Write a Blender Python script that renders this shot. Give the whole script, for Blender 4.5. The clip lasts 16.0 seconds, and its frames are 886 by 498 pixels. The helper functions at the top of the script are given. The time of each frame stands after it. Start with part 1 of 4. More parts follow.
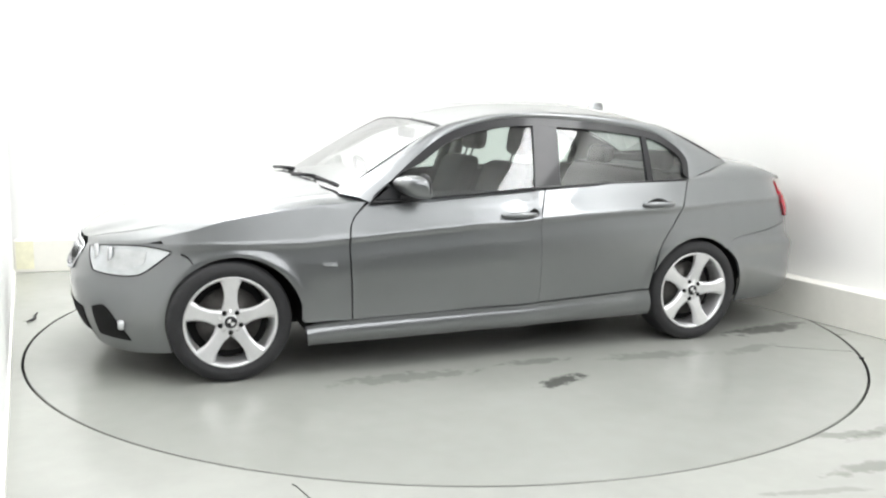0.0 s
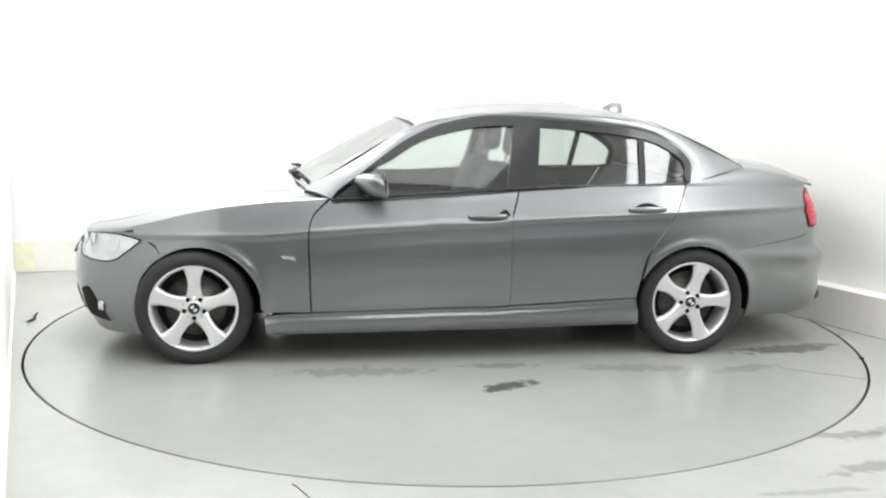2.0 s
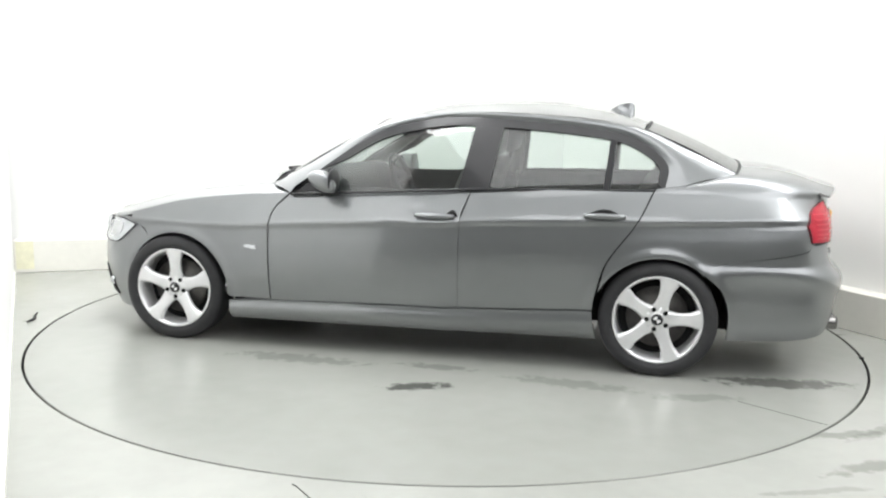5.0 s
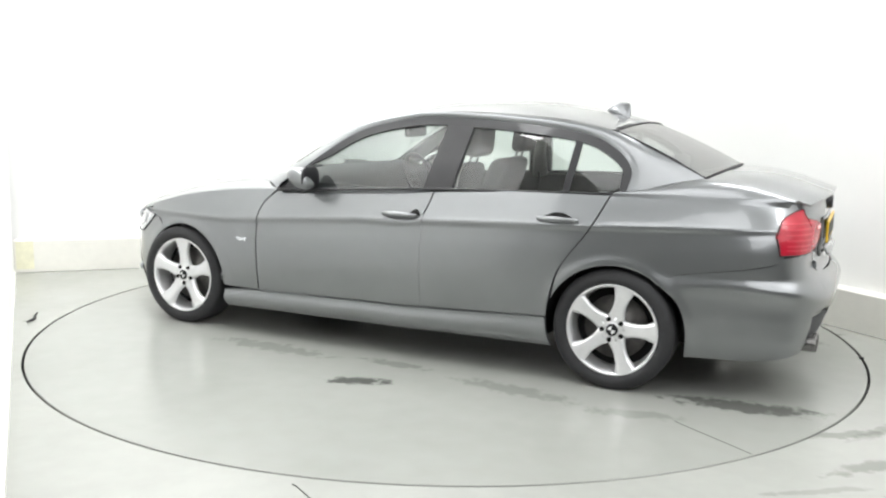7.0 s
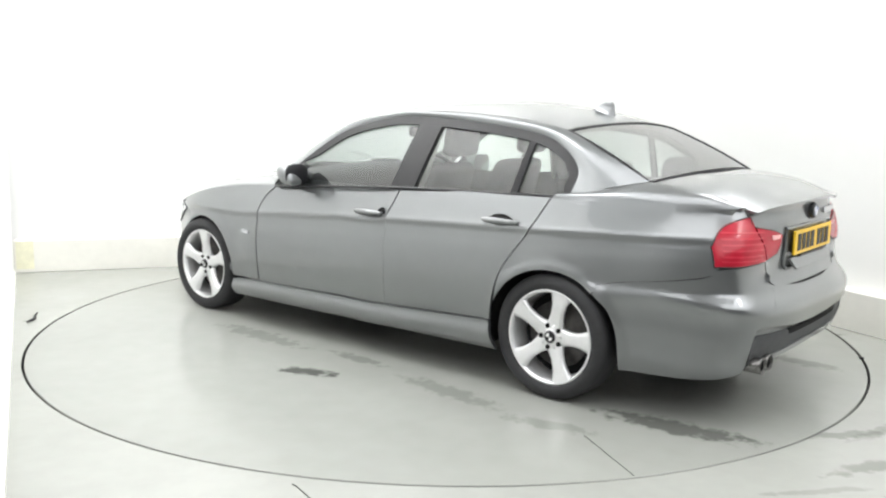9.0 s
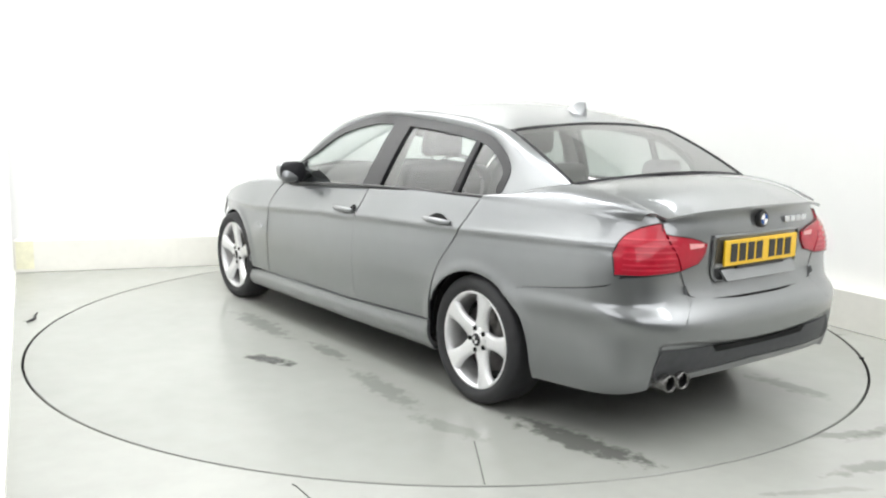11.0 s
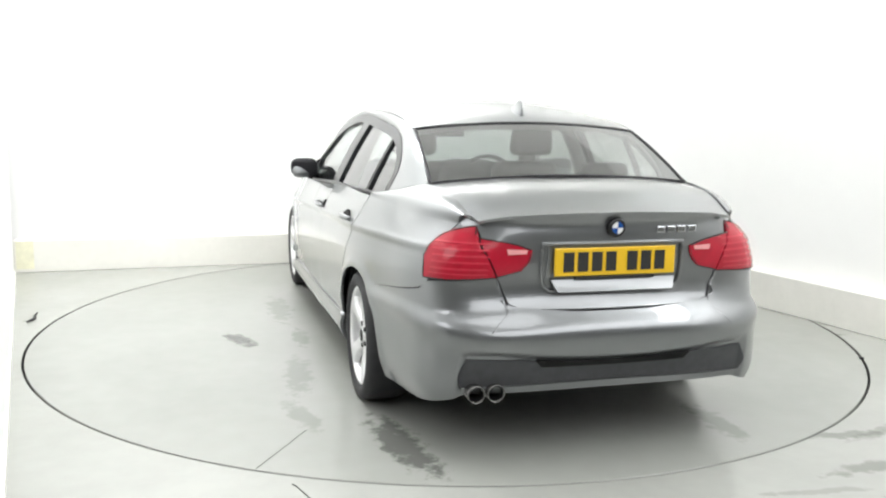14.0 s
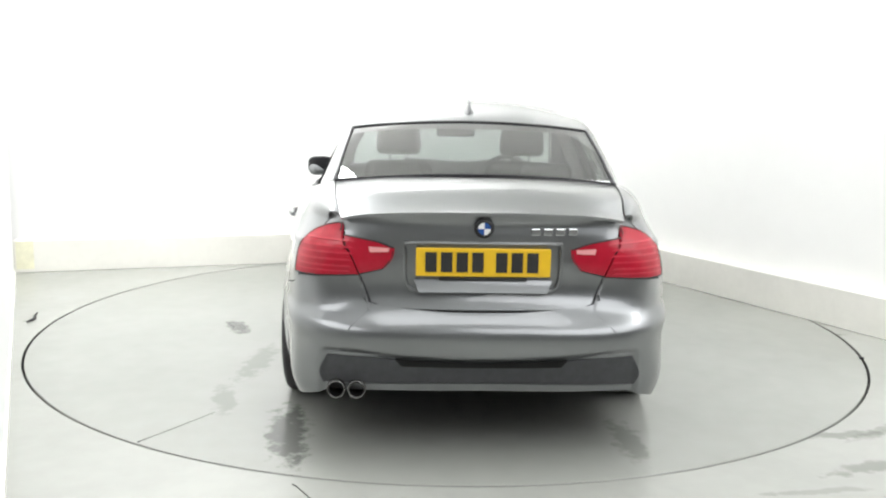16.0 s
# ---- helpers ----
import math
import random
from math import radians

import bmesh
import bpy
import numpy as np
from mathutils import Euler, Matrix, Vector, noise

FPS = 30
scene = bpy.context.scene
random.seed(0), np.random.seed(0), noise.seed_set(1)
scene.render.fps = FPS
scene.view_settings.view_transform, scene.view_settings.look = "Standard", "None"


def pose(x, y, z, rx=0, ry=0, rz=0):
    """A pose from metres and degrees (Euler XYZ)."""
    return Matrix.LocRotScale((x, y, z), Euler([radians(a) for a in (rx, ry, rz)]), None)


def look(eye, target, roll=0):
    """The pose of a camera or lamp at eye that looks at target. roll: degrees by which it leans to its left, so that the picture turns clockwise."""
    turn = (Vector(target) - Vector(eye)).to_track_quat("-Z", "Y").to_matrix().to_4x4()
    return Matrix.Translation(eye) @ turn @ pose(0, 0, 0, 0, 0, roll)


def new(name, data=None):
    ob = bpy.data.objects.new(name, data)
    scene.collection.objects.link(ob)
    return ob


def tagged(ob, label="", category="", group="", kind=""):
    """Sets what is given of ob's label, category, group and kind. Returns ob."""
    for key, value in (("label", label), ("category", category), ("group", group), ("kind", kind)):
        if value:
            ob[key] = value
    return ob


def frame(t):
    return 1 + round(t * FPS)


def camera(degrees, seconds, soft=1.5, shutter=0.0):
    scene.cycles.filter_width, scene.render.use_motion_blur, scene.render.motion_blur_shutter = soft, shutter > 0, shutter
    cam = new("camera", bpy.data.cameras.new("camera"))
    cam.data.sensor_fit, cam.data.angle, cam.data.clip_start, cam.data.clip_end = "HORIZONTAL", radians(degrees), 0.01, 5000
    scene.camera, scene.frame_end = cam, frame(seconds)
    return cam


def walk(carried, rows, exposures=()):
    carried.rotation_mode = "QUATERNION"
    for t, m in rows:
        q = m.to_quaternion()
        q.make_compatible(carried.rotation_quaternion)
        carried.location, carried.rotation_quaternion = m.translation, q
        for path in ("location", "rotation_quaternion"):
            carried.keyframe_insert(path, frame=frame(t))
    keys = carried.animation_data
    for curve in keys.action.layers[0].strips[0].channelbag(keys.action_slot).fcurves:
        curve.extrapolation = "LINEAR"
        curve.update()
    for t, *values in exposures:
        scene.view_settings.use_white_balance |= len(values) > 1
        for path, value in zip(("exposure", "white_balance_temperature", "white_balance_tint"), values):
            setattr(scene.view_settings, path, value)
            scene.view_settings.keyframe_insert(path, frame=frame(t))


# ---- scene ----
cam = camera(52.947, 16.0, soft=2.2)
EYE = (0.0, -5.579, 1.4007)
_yaw, _pit = -0.0047, -0.1627
AIM = (EYE[0] + math.sin(_yaw) * math.cos(_pit), EYE[1] + math.cos(_yaw) * math.cos(_pit), EYE[2] + math.sin(_pit))
STILL = look(EYE, AIM, 1.035)
walk(cam, [(0, STILL), (16, STILL)])

# heading of the turntable, degrees, by time
HEADING = [(0.0, 201.5), (1.0, 195.0), (2.0, 188.2), (3.0, 181.35), (4.0, 174.6), (5.25, 166.1), (6.5, 157.65), (7.5, 150.9), (8.5, 144.05), (9.0, 140.6), (10.25, 132.0), (11.5, 123.35), (12.5, 116.5), (13.5, 109.65), (14.5, 102.7), (15.5, 95.8), (16.0, 92.3)]
CAR_OFF = (0.082, -0.052)
TABLE_R = 2.463

# ---- light ----
world = bpy.data.worlds.new("studio_world")
scene.world = world
world.use_nodes = True
world.node_tree.nodes["Background"].inputs[0].default_value = (0.95, 0.98, 1.0, 1)
world.node_tree.nodes["Background"].inputs[1].default_value = 0.25
scene.view_settings.exposure = 0.0


def area(name, eye, target, sx, sy, watts, color=(1, 1, 1)):
    la = bpy.data.lights.new(name, "AREA")
    la.shape, la.size, la.size_y, la.energy, la.color = "RECTANGLE", sx, sy, watts, color
    ob = new(name, la)
    ob.matrix_world = look(eye, target)
    return ob


# unseen lamps: side panels placed by the car's glints; fills added beyond and before the turntable, in the west bay and
# over the entrance to brighten walls and car
area("left_lamp_panel", (-1.6, -0.25, 3.8), (-2.85, -0.83, 0.9), 3.9, 0.9, 132, (0.99, 1.0, 1.01))
area("right_lamp_panel", (3.10, -1.65, 3.9), (3.19, -1.60, 0), 4.6, 0.7, 98, (0.99, 1.0, 1.01))
area("front_fill", (0.3, -2.8, 3.9), (0.3, -2.8, 0), 2.6, 2.4, 45, (0.99, 1.0, 1.01))
area("back_wall_fill", (-0.75, 1.75, 3.8), (-1.1, 2.85, 2.9), 3.0, 0.4, 40, (0.99, 1.0, 1.01))
area("west_fill", (-3.6, -5.6, 3.9), (-3.6, -5.6, 0), 3.0, 3.0, 100, (0.99, 1.0, 1.01))
area("entrance_fill", (2.4, -5.0, 3.3), (-2.2, -0.2, 1.1), 5.0, 2.4, 112, (0.99, 1.0, 1.01))


# ---- materials ----
def mat(name, base=(0.5, 0.5, 0.5), rough=0.5, metal=0.0, coat=0.0, spec=0.5, noise_scale=0.0, amount=0.1, bump=0.0, bump_scale=200.0, rough_var=0.0):
    m = bpy.data.materials.new(name)
    m.use_nodes = True
    nt = m.node_tree
    b = nt.nodes["Principled BSDF"]
    b.inputs["Base Color"].default_value = (*base, 1)
    b.inputs["Roughness"].default_value = rough
    b.inputs["Metallic"].default_value = metal
    b.inputs["Coat Weight"].default_value = coat
    b.inputs["Coat Roughness"].default_value = 0.06
    b.inputs["Specular IOR Level"].default_value = spec
    tc = nt.nodes.new("ShaderNodeTexCoord")
    if noise_scale:
        n = nt.nodes.new("ShaderNodeTexNoise")
        n.inputs["Scale"].default_value, n.inputs["Detail"].default_value = noise_scale, 6
        nt.links.new(tc.outputs["Object"], n.inputs["Vector"])
        n2 = nt.nodes.new("ShaderNodeTexNoise")
        n2.inputs["Scale"].default_value, n2.inputs["Detail"].default_value = noise_scale * 9, 4
        nt.links.new(tc.outputs["Object"], n2.inputs["Vector"])
        add = nt.nodes.new("ShaderNodeMath")
        add.operation = "MULTIPLY_ADD"
        add.inputs[1].default_value = 0.75
        half = nt.nodes.new("ShaderNodeMath")
        half.operation = "MULTIPLY"
        half.inputs[1].default_value = 0.25
        nt.links.new(n2.outputs["Fac"], half.inputs[0])
        nt.links.new(n.outputs["Fac"], add.inputs[0])
        nt.links.new(half.outputs[0], add.inputs[2])
        r = nt.nodes.new("ShaderNodeValToRGB")
        r.color_ramp.elements[0].position, r.color_ramp.elements[1].position = 0.3, 0.7
        r.color_ramp.elements[0].color = (*[c * (1 - amount) for c in base], 1)
        r.color_ramp.elements[1].color = (*[min(1, c * (1 + amount)) for c in base], 1)
        nt.links.new(add.outputs[0], r.inputs["Fac"])
        nt.links.new(r.outputs["Color"], b.inputs["Base Color"])
        if rough_var:
            mr = nt.nodes.new("ShaderNodeMapRange")
            mr.inputs["From Min"].default_value, mr.inputs["From Max"].default_value = 0.3, 0.7
            mr.inputs["To Min"].default_value, mr.inputs["To Max"].default_value = rough - rough_var, rough + rough_var
            nt.links.new(add.outputs[0], mr.inputs["Value"])
            nt.links.new(mr.outputs["Result"], b.inputs["Roughness"])
    if bump:
        nb = nt.nodes.new("ShaderNodeTexNoise")
        nb.inputs["Scale"].default_value, nb.inputs["Detail"].default_value = bump_scale, 3
        nt.links.new(tc.outputs["Object"], nb.inputs["Vector"])
        bp = nt.nodes.new("ShaderNodeBump")
        bp.inputs["Strength"].default_value, bp.inputs["Distance"].default_value = bump, 0.002
        nt.links.new(nb.outputs["Fac"], bp.inputs["Height"])
        nt.links.new(bp.outputs["Normal"], b.inputs["Normal"])
    return m


def glass_mat(name, tint, head_on=0.07, power=4.2):
    """A single pane: clear and tinted, with a gloss that grows towards grazing angles."""
    m = bpy.data.materials.new(name)
    m.use_nodes = True
    nt = m.node_tree
    nt.nodes.remove(nt.nodes["Principled BSDF"])
    tr, gl, lw, mx = (nt.nodes.new("ShaderNode" + k) for k in ("BsdfTransparent", "BsdfGlossy", "LayerWeight", "MixShader"))
    pw, ma = nt.nodes.new("ShaderNodeMath"), nt.nodes.new("ShaderNodeMath")
    pw.operation, ma.operation = "POWER", "MULTIPLY_ADD"
    pw.inputs[1].default_value = power
    ma.inputs[1].default_value, ma.inputs[2].default_value = 0.9 - head_on, head_on
    lw.inputs["Blend"].default_value = 0.5
    tr.inputs[0].default_value = (*tint, 1)
    gl.inputs["Roughness"].default_value = 0.03
    nt.links.new(lw.outputs["Facing"], pw.inputs[0])
    nt.links.new(pw.outputs[0], ma.inputs[0])
    nt.links.new(ma.outputs[0], mx.inputs[0])
    nt.links.new(tr.outputs[0], mx.inputs[1])
    nt.links.new(gl.outputs[0], mx.inputs[2])
    nt.links.new(mx.outputs[0], nt.nodes["Material Output"].inputs["Surface"])
    return m


PAINT = mat("grey_metallic_paint", (0.212, 0.220, 0.227), 0.30, 0.80, 1.0, 0.5, 1.3, 0.05, 0.06, 900)
PAINT.node_tree.nodes["Principled BSDF"].inputs["Coat Roughness"].default_value = 0.015
PAINT.node_tree.nodes["Principled BSDF"].inputs["Coat IOR"].default_value = 1.6
BLACK = mat("black_trim", (0.018, 0.018, 0.02), 0.45, 0, 0, 0.3, 12, 0.2)
GLOSSBLACK = mat("gloss_black", (0.014, 0.014, 0.016), 0.3, 0, 0.35, 0.3, 8, 0.2)
PLASTIC = mat("dark_plastic", (0.060, 0.062, 0.066), 0.55, 0, 0, 0.4, 30, 0.15, 0.1, 500)
RUBBER = mat("tyre_rubber", (0.028, 0.028, 0.03), 0.7, 0, 0, 0.4, 25, 0.25, 0.2, 150, 0.08)
ALLOY = mat("silver_alloy", (0.80, 0.80, 0.81), 0.36, 0.6, 0.3, 0.5, 14, 0.06)
DARKMETAL = mat("brake_metal", (0.12, 0.115, 0.11), 0.45, 0.8, 0, 0.5, 20, 0.3)
PIPEMETAL = mat("smoked_steel", (0.22, 0.215, 0.21), 0.25, 0.9, 0, 0.5, 30, 0.3)
BEZEL = mat("lamp_bezel", (0.55, 0.56, 0.57), 0.22, 0.5, 0.8, 0.5, 20, 0.15)
CHROME = mat("chrome", (0.75, 0.76, 0.78), 0.12, 1.0, 0, 0.5, 10, 0.05)
REDLENS = mat("red_lens", (0.40, 0.008, 0.026), 0.25, 0, 0.35, 0.3, 30, 0.12, 0.15, 120)
REDLIGHT = mat("red_lens_light", (0.52, 0.030, 0.055), 0.25, 0, 0.35, 0.3, 30, 0.1, 0.1, 120)
CLEARLAMP = mat("headlamp_reflector", (0.66, 0.68, 0.70), 0.16, 0.6, 1.0, 0.5, 18, 0.12, 0.15, 60)
PINKLENS = mat("reversing_lens", (0.80, 0.36, 0.36), 0.2, 0, 0.5, 0.4, 30, 0.1)
PLATE = mat("yellow_plate", (0.80, 0.50, 0.015), 0.4, 0, 0.2, 0.5, 20, 0.06)
INK = mat("plate_ink", (0.02, 0.02, 0.02), 0.5, 0, 0, 0.5, 20, 0.1)
BADGEBLUE = mat("badge_blue", (0.02, 0.08, 0.30), 0.25, 0, 0.6, 0.5, 20, 0.1)
WHITEENAMEL = mat("badge_white", (0.8, 0.8, 0.8), 0.25, 0, 0.6, 0.5, 20, 0.05)
SEAT = mat("seat_leather", (0.025, 0.025, 0.027), 0.6, 0, 0, 0.15, 18, 0.25, 0.25, 260)
CABIN = mat("cabin_plastic", (0.04, 0.04, 0.043), 0.65, 0, 0, 0.15, 20, 0.2, 0.15, 300)
LINER = mat("headliner_cloth", (0.26, 0.26, 0.25), 0.9, 0, 0, 0.2, 40, 0.1, 0.2, 400)
GLASS = glass_mat("window_glass", (0.80, 0.86, 0.83), 0.095, 2.6)
SCREENGLASS = glass_mat("screen_glass", (0.82, 0.89, 0.86), 0.10, 2.0)
REARGLASS = glass_mat("rear_screen_glass", (0.60, 0.66, 0.64), 0.08, 1.8)
WALLPAINT = mat("white_wall_paint", (0.9, 0.9, 0.885), 0.75, 0, 0, 0.3, 0.8, 0.02, 0.08, 60)
KERBPAINT = mat("cream_kerb_paint", (0.84, 0.828, 0.77), 0.6, 0, 0, 0.3, 2.2, 0.06, 0.15, 50)
CEILPAINT = mat("ceiling_paint", (0.85, 0.85, 0.84), 0.85, 0, 0, 0.2, 1.0, 0.03, 0.05, 40)
ROOMDARK = mat("unseen_wall_grey", (0.25, 0.25, 0.245), 0.8, 0, 0, 0.2, 1.2, 0.08, 0.1, 30)
GAPBLACK = mat("gap_black", (0.012, 0.012, 0.012), 0.8, 0, 0, 0.2, 9, 0.2)
YELLOWTAPE = mat("yellow_paint_mark", (0.80, 0.78, 0.60), 0.6, 0, 0, 0.3, 14, 0.1)


def floor_mat(name, base, blots, scale, amount, rough):
    """Painted concrete: cloudy tone at two scales, with stains, scuffs and other ragged dark blots (x, y, half length,
    half width, turn, strength).
    """
    m = mat(name, base, rough, 0, 0.0, 0.5, scale, amount, 0.04, 6)
    nt = m.node_tree
    b = nt.nodes["Principled BSDF"]
    src = b.inputs["Base Color"].links[0].from_socket
    tc = nt.nodes.new("ShaderNodeTexCoord")
    rag = nt.nodes.new("ShaderNodeTexNoise")
    rag.inputs["Scale"].default_value, rag.inputs["Detail"].default_value, rag.inputs["Roughness"].default_value = 13.0, 6, 0.65
    nt.links.new(tc.outputs["Object"], rag.inputs["Vector"])
    for x, y, a, c, turn, strength in blots:
        mp = nt.nodes.new("ShaderNodeMapping")
        mp.vector_type = "TEXTURE"
        mp.inputs["Location"].default_value = (x, y, 0)
        mp.inputs["Rotation"].default_value = (0, 0, radians(turn))
        mp.inputs["Scale"].default_value = (a, c, 1)
        nt.links.new(tc.outputs["Object"], mp.inputs["Vector"])
        ln = nt.nodes.new("ShaderNodeVectorMath")
        ln.operation = "LENGTH"
        nt.links.new(mp.outputs[0], ln.inputs[0])
        sm = nt.nodes.new("ShaderNodeMath")
        sm.operation = "MULTIPLY_ADD"
        sm.inputs[1].default_value = 2.2
        nt.links.new(rag.outputs["Fac"], sm.inputs[0])
        nt.links.new(ln.outputs["Value"], sm.inputs[2])
        mr = nt.nodes.new("ShaderNodeMapRange")
        mr.interpolation_type = "SMOOTHSTEP"
        mr.inputs["From Min"].default_value, mr.inputs["From Max"].default_value = 1.55, 2.05
        mr.inputs["To Min"].default_value, mr.inputs["To Max"].default_value = strength, 0.0
        nt.links.new(sm.outputs[0], mr.inputs["Value"])
        mix = nt.nodes.new("ShaderNodeMix")
        mix.data_type = "RGBA"
        nt.links.new(mr.outputs["Result"], mix.inputs["Factor"])
        nt.links.new(src, mix.inputs["A"])
        mix.inputs["B"].default_value = (0.05, 0.052, 0.047, 1)
        src = mix.outputs["Result"]
    nt.links.new(src, b.inputs["Base Color"])
    return m


TABLEFLOOR = floor_mat("turntable_paint", (0.325, 0.331, 0.308), [
    (-0.14, 1.30, 0.20, 0.075, 22, 0.85), (-0.16, 0.95, 0.25, 0.06, 0, 0.35), (-1.95, 0.74, 0.42, 0.11, 8, 0.7), (-1.5, 1.1, 0.28, 0.07, 12, 0.25),
    (0.6, 1.0, 0.45, 0.1, 0, 0.3), (-0.9, 1.05, 0.4, 0.09, -5, 0.28), (-2.0, -0.7, 0.3, 0.08, 0, 0.3)], 0.9, 0.08, 0.22)
FLOORPAINT = floor_mat("floor_paint", (0.362, 0.368, 0.342), [
    (1.72, -1.86, 0.30, 0.05, 10, 0.4), (1.74, -2.2, 0.35, 0.06, 20, 0.4), (1.95, -1.8, 0.3, 0.05, 35, 0.3), (1.4, -2.45, 0.3, 0.03, 10, 0.25), (2.45, -0.1, 0.12, 0.02, 0, 0.5), (-2.62, -0.14, 0.05, 0.02, 30, 0.6)], 1.3, 0.09, 0.27)


# ---- mesh helpers ----
def link_mesh(name, bm, material, parent=None, label="", smooth=True):
    me = bpy.data.meshes.new(name)
    bm.to_mesh(me)
    bm.free()
    if smooth:
        me.polygons.foreach_set("use_smooth", [True] * len(me.polygons))
    me.materials.append(material)
    ob = new(name, me)
    if parent is not None:
        ob.parent = parent
    if label:
        ob["label"] = label
    return ob


def part(name, bm, material, parent, label="", smooth=True):
    """One bmesh as one part of a thing."""
    return link_mesh(name, bm, material, parent, label, smooth)


def box_bm(x0, x1, y0, y1, z0, z1, bevel=0.0, seg=2):
    bm = bmesh.new()
    bmesh.ops.create_cube(bm, size=1)
    bmesh.ops.scale(bm, vec=(x1 - x0, y1 - y0, z1 - z0), verts=bm.verts)
    bmesh.ops.translate(bm, vec=((x0 + x1) / 2, (y0 + y1) / 2, (z0 + z1) / 2), verts=bm.verts)
    if bevel:
        bmesh.ops.bevel(bm, geom=list(bm.edges), offset=bevel, segments=seg, affect="EDGES", profile=0.5)
    return bm


def prism_bm(points, z0, z1):
    bm = bmesh.new()
    lo = [bm.verts.new((x, y, z0)) for x, y in points]
    hi = [bm.verts.new((x, y, z1)) for x, y in points]
    bm.faces.new(lo[::-1])
    bm.faces.new(hi)
    n = len(points)
    for i in range(n):
        bm.faces.new((lo[i], lo[(i + 1) % n], hi[(i + 1) % n], hi[i]))
    bmesh.ops.recalc_face_normals(bm, faces=bm.faces)
    return bm


def spline(pts, n):
    """n points evenly along a Catmull-Rom curve through pts."""
    P = np.array(pts, float)
    if len(P) == 2:
        return P[0] + (P[1] - P[0]) * np.linspace(0, 1, n)[:, None]
    ext = np.vstack([2 * P[0] - P[1], P, 2 * P[-1] - P[-2]])
    out = []
    for i in range(1, len(ext) - 2):
        a, b, c, d = ext[i - 1:i + 3]
        for t in np.linspace(0, 1, 16, endpoint=False):
            out.append(0.5 * (2 * b + (c - a) * t + (2 * a - 5 * b + 4 * c - d) * t * t + (3 * b - a - 3 * c + d) * t ** 3))
    out.append(P[-1])
    out = np.array(out)
    k = np.concatenate([[0], np.cumsum(np.linalg.norm(np.diff(out, axis=0), axis=1))])
    u = np.linspace(0, k[-1], n)
    return np.stack([np.interp(u, k, out[:, j]) for j in range(out.shape[1])], 1)


def coons(bottom, top, left, right, nu, nv):
    """Grid of plane points between four curves; bottom and top run left to right, left and right run upwards."""
    b, t, l, r = spline(bottom, nu), spline(top, nu), spline(left, nv), spline(right, nv)
    u, v = np.linspace(0, 1, nu)[:, None, None], np.linspace(0, 1, nv)[None, :, None]
    return ((1 - v) * b[:, None] + v * t[:, None] + (1 - u) * l[None] + u * r[None]
            - ((1 - u) * (1 - v) * b[0] + u * (1 - v) * b[-1] + (1 - u) * v * t[0] + u * v * t[-1]))


def sheet_bm(G, rim=0.014, outward=None, flip=False):
    """A sheet through a grid of points, its edge turned inwards by rim."""
    nu, nv = G.shape[:2]
    du = np.gradient(G, axis=0)
    dv = np.gradient(G, axis=1)
    N = np.cross(du, dv)
    N /= np.linalg.norm(N, axis=2, keepdims=True) + 1e-9
    if outward is not None and (N[nu // 2, nv // 2] @ np.array(outward)) < 0:
        N, flip = -N, not flip
    bm = bmesh.new()
    V = [[bm.verts.new(G[i, j]) for j in range(nv)] for i in range(nu)]
    for i in range(nu - 1):
        for j in range(nv - 1):
            q = [V[i][j], V[i + 1][j], V[i + 1][j + 1], V[i][j + 1]]
            bm.faces.new(q[::-1] if flip else q)
    if rim:
        ring = [(i, 0) for i in range(nu)] + [(nu - 1, j) for j in range(1, nv)] + [(i, nv - 1) for i in range(nu - 2, -1, -1)] + [(0, j) for j in range(nv - 2, 0, -1)]
        up = [bm.verts.new(G[i, j]) for i, j in ring]
        lo = [bm.verts.new(G[i, j] - N[i, j] * rim) for i, j in ring]
        for k in range(len(ring)):
            k2 = (k + 1) % len(ring)
            q = [up[k2], up[k], lo[k], lo[k2]]
            bm.faces.new(q[::-1] if flip else q)
    return bm


def mirrored(G):
    H = G.copy()
    H[..., 1] *= -1
    return H


def lathe_bm(profile, n=48, axis="y", centre=(0, 0, 0)):
    """Turn a profile of (radius, offset) round an axis."""
    bm = bmesh.new()
    rings = []
    for r, o in profile:
        ring = []
        for k in range(n):
            a = 2 * math.pi * k / n
            c, s = r * math.cos(a), r * math.sin(a)
            p = (c, o, s) if axis == "y" else (o, c, s) if axis == "x" else (c, s, o)
            ring.append(bm.verts.new((p[0] + centre[0], p[1] + centre[1], p[2] + centre[2])))
        rings.append(ring)
    for a, b in zip(rings, rings[1:]):
        for k in range(n):
            bm.faces.new((a[k], a[(k + 1) % n], b[(k + 1) % n], b[k]))
    bmesh.ops.recalc_face_normals(bm, faces=bm.faces)
    return bm


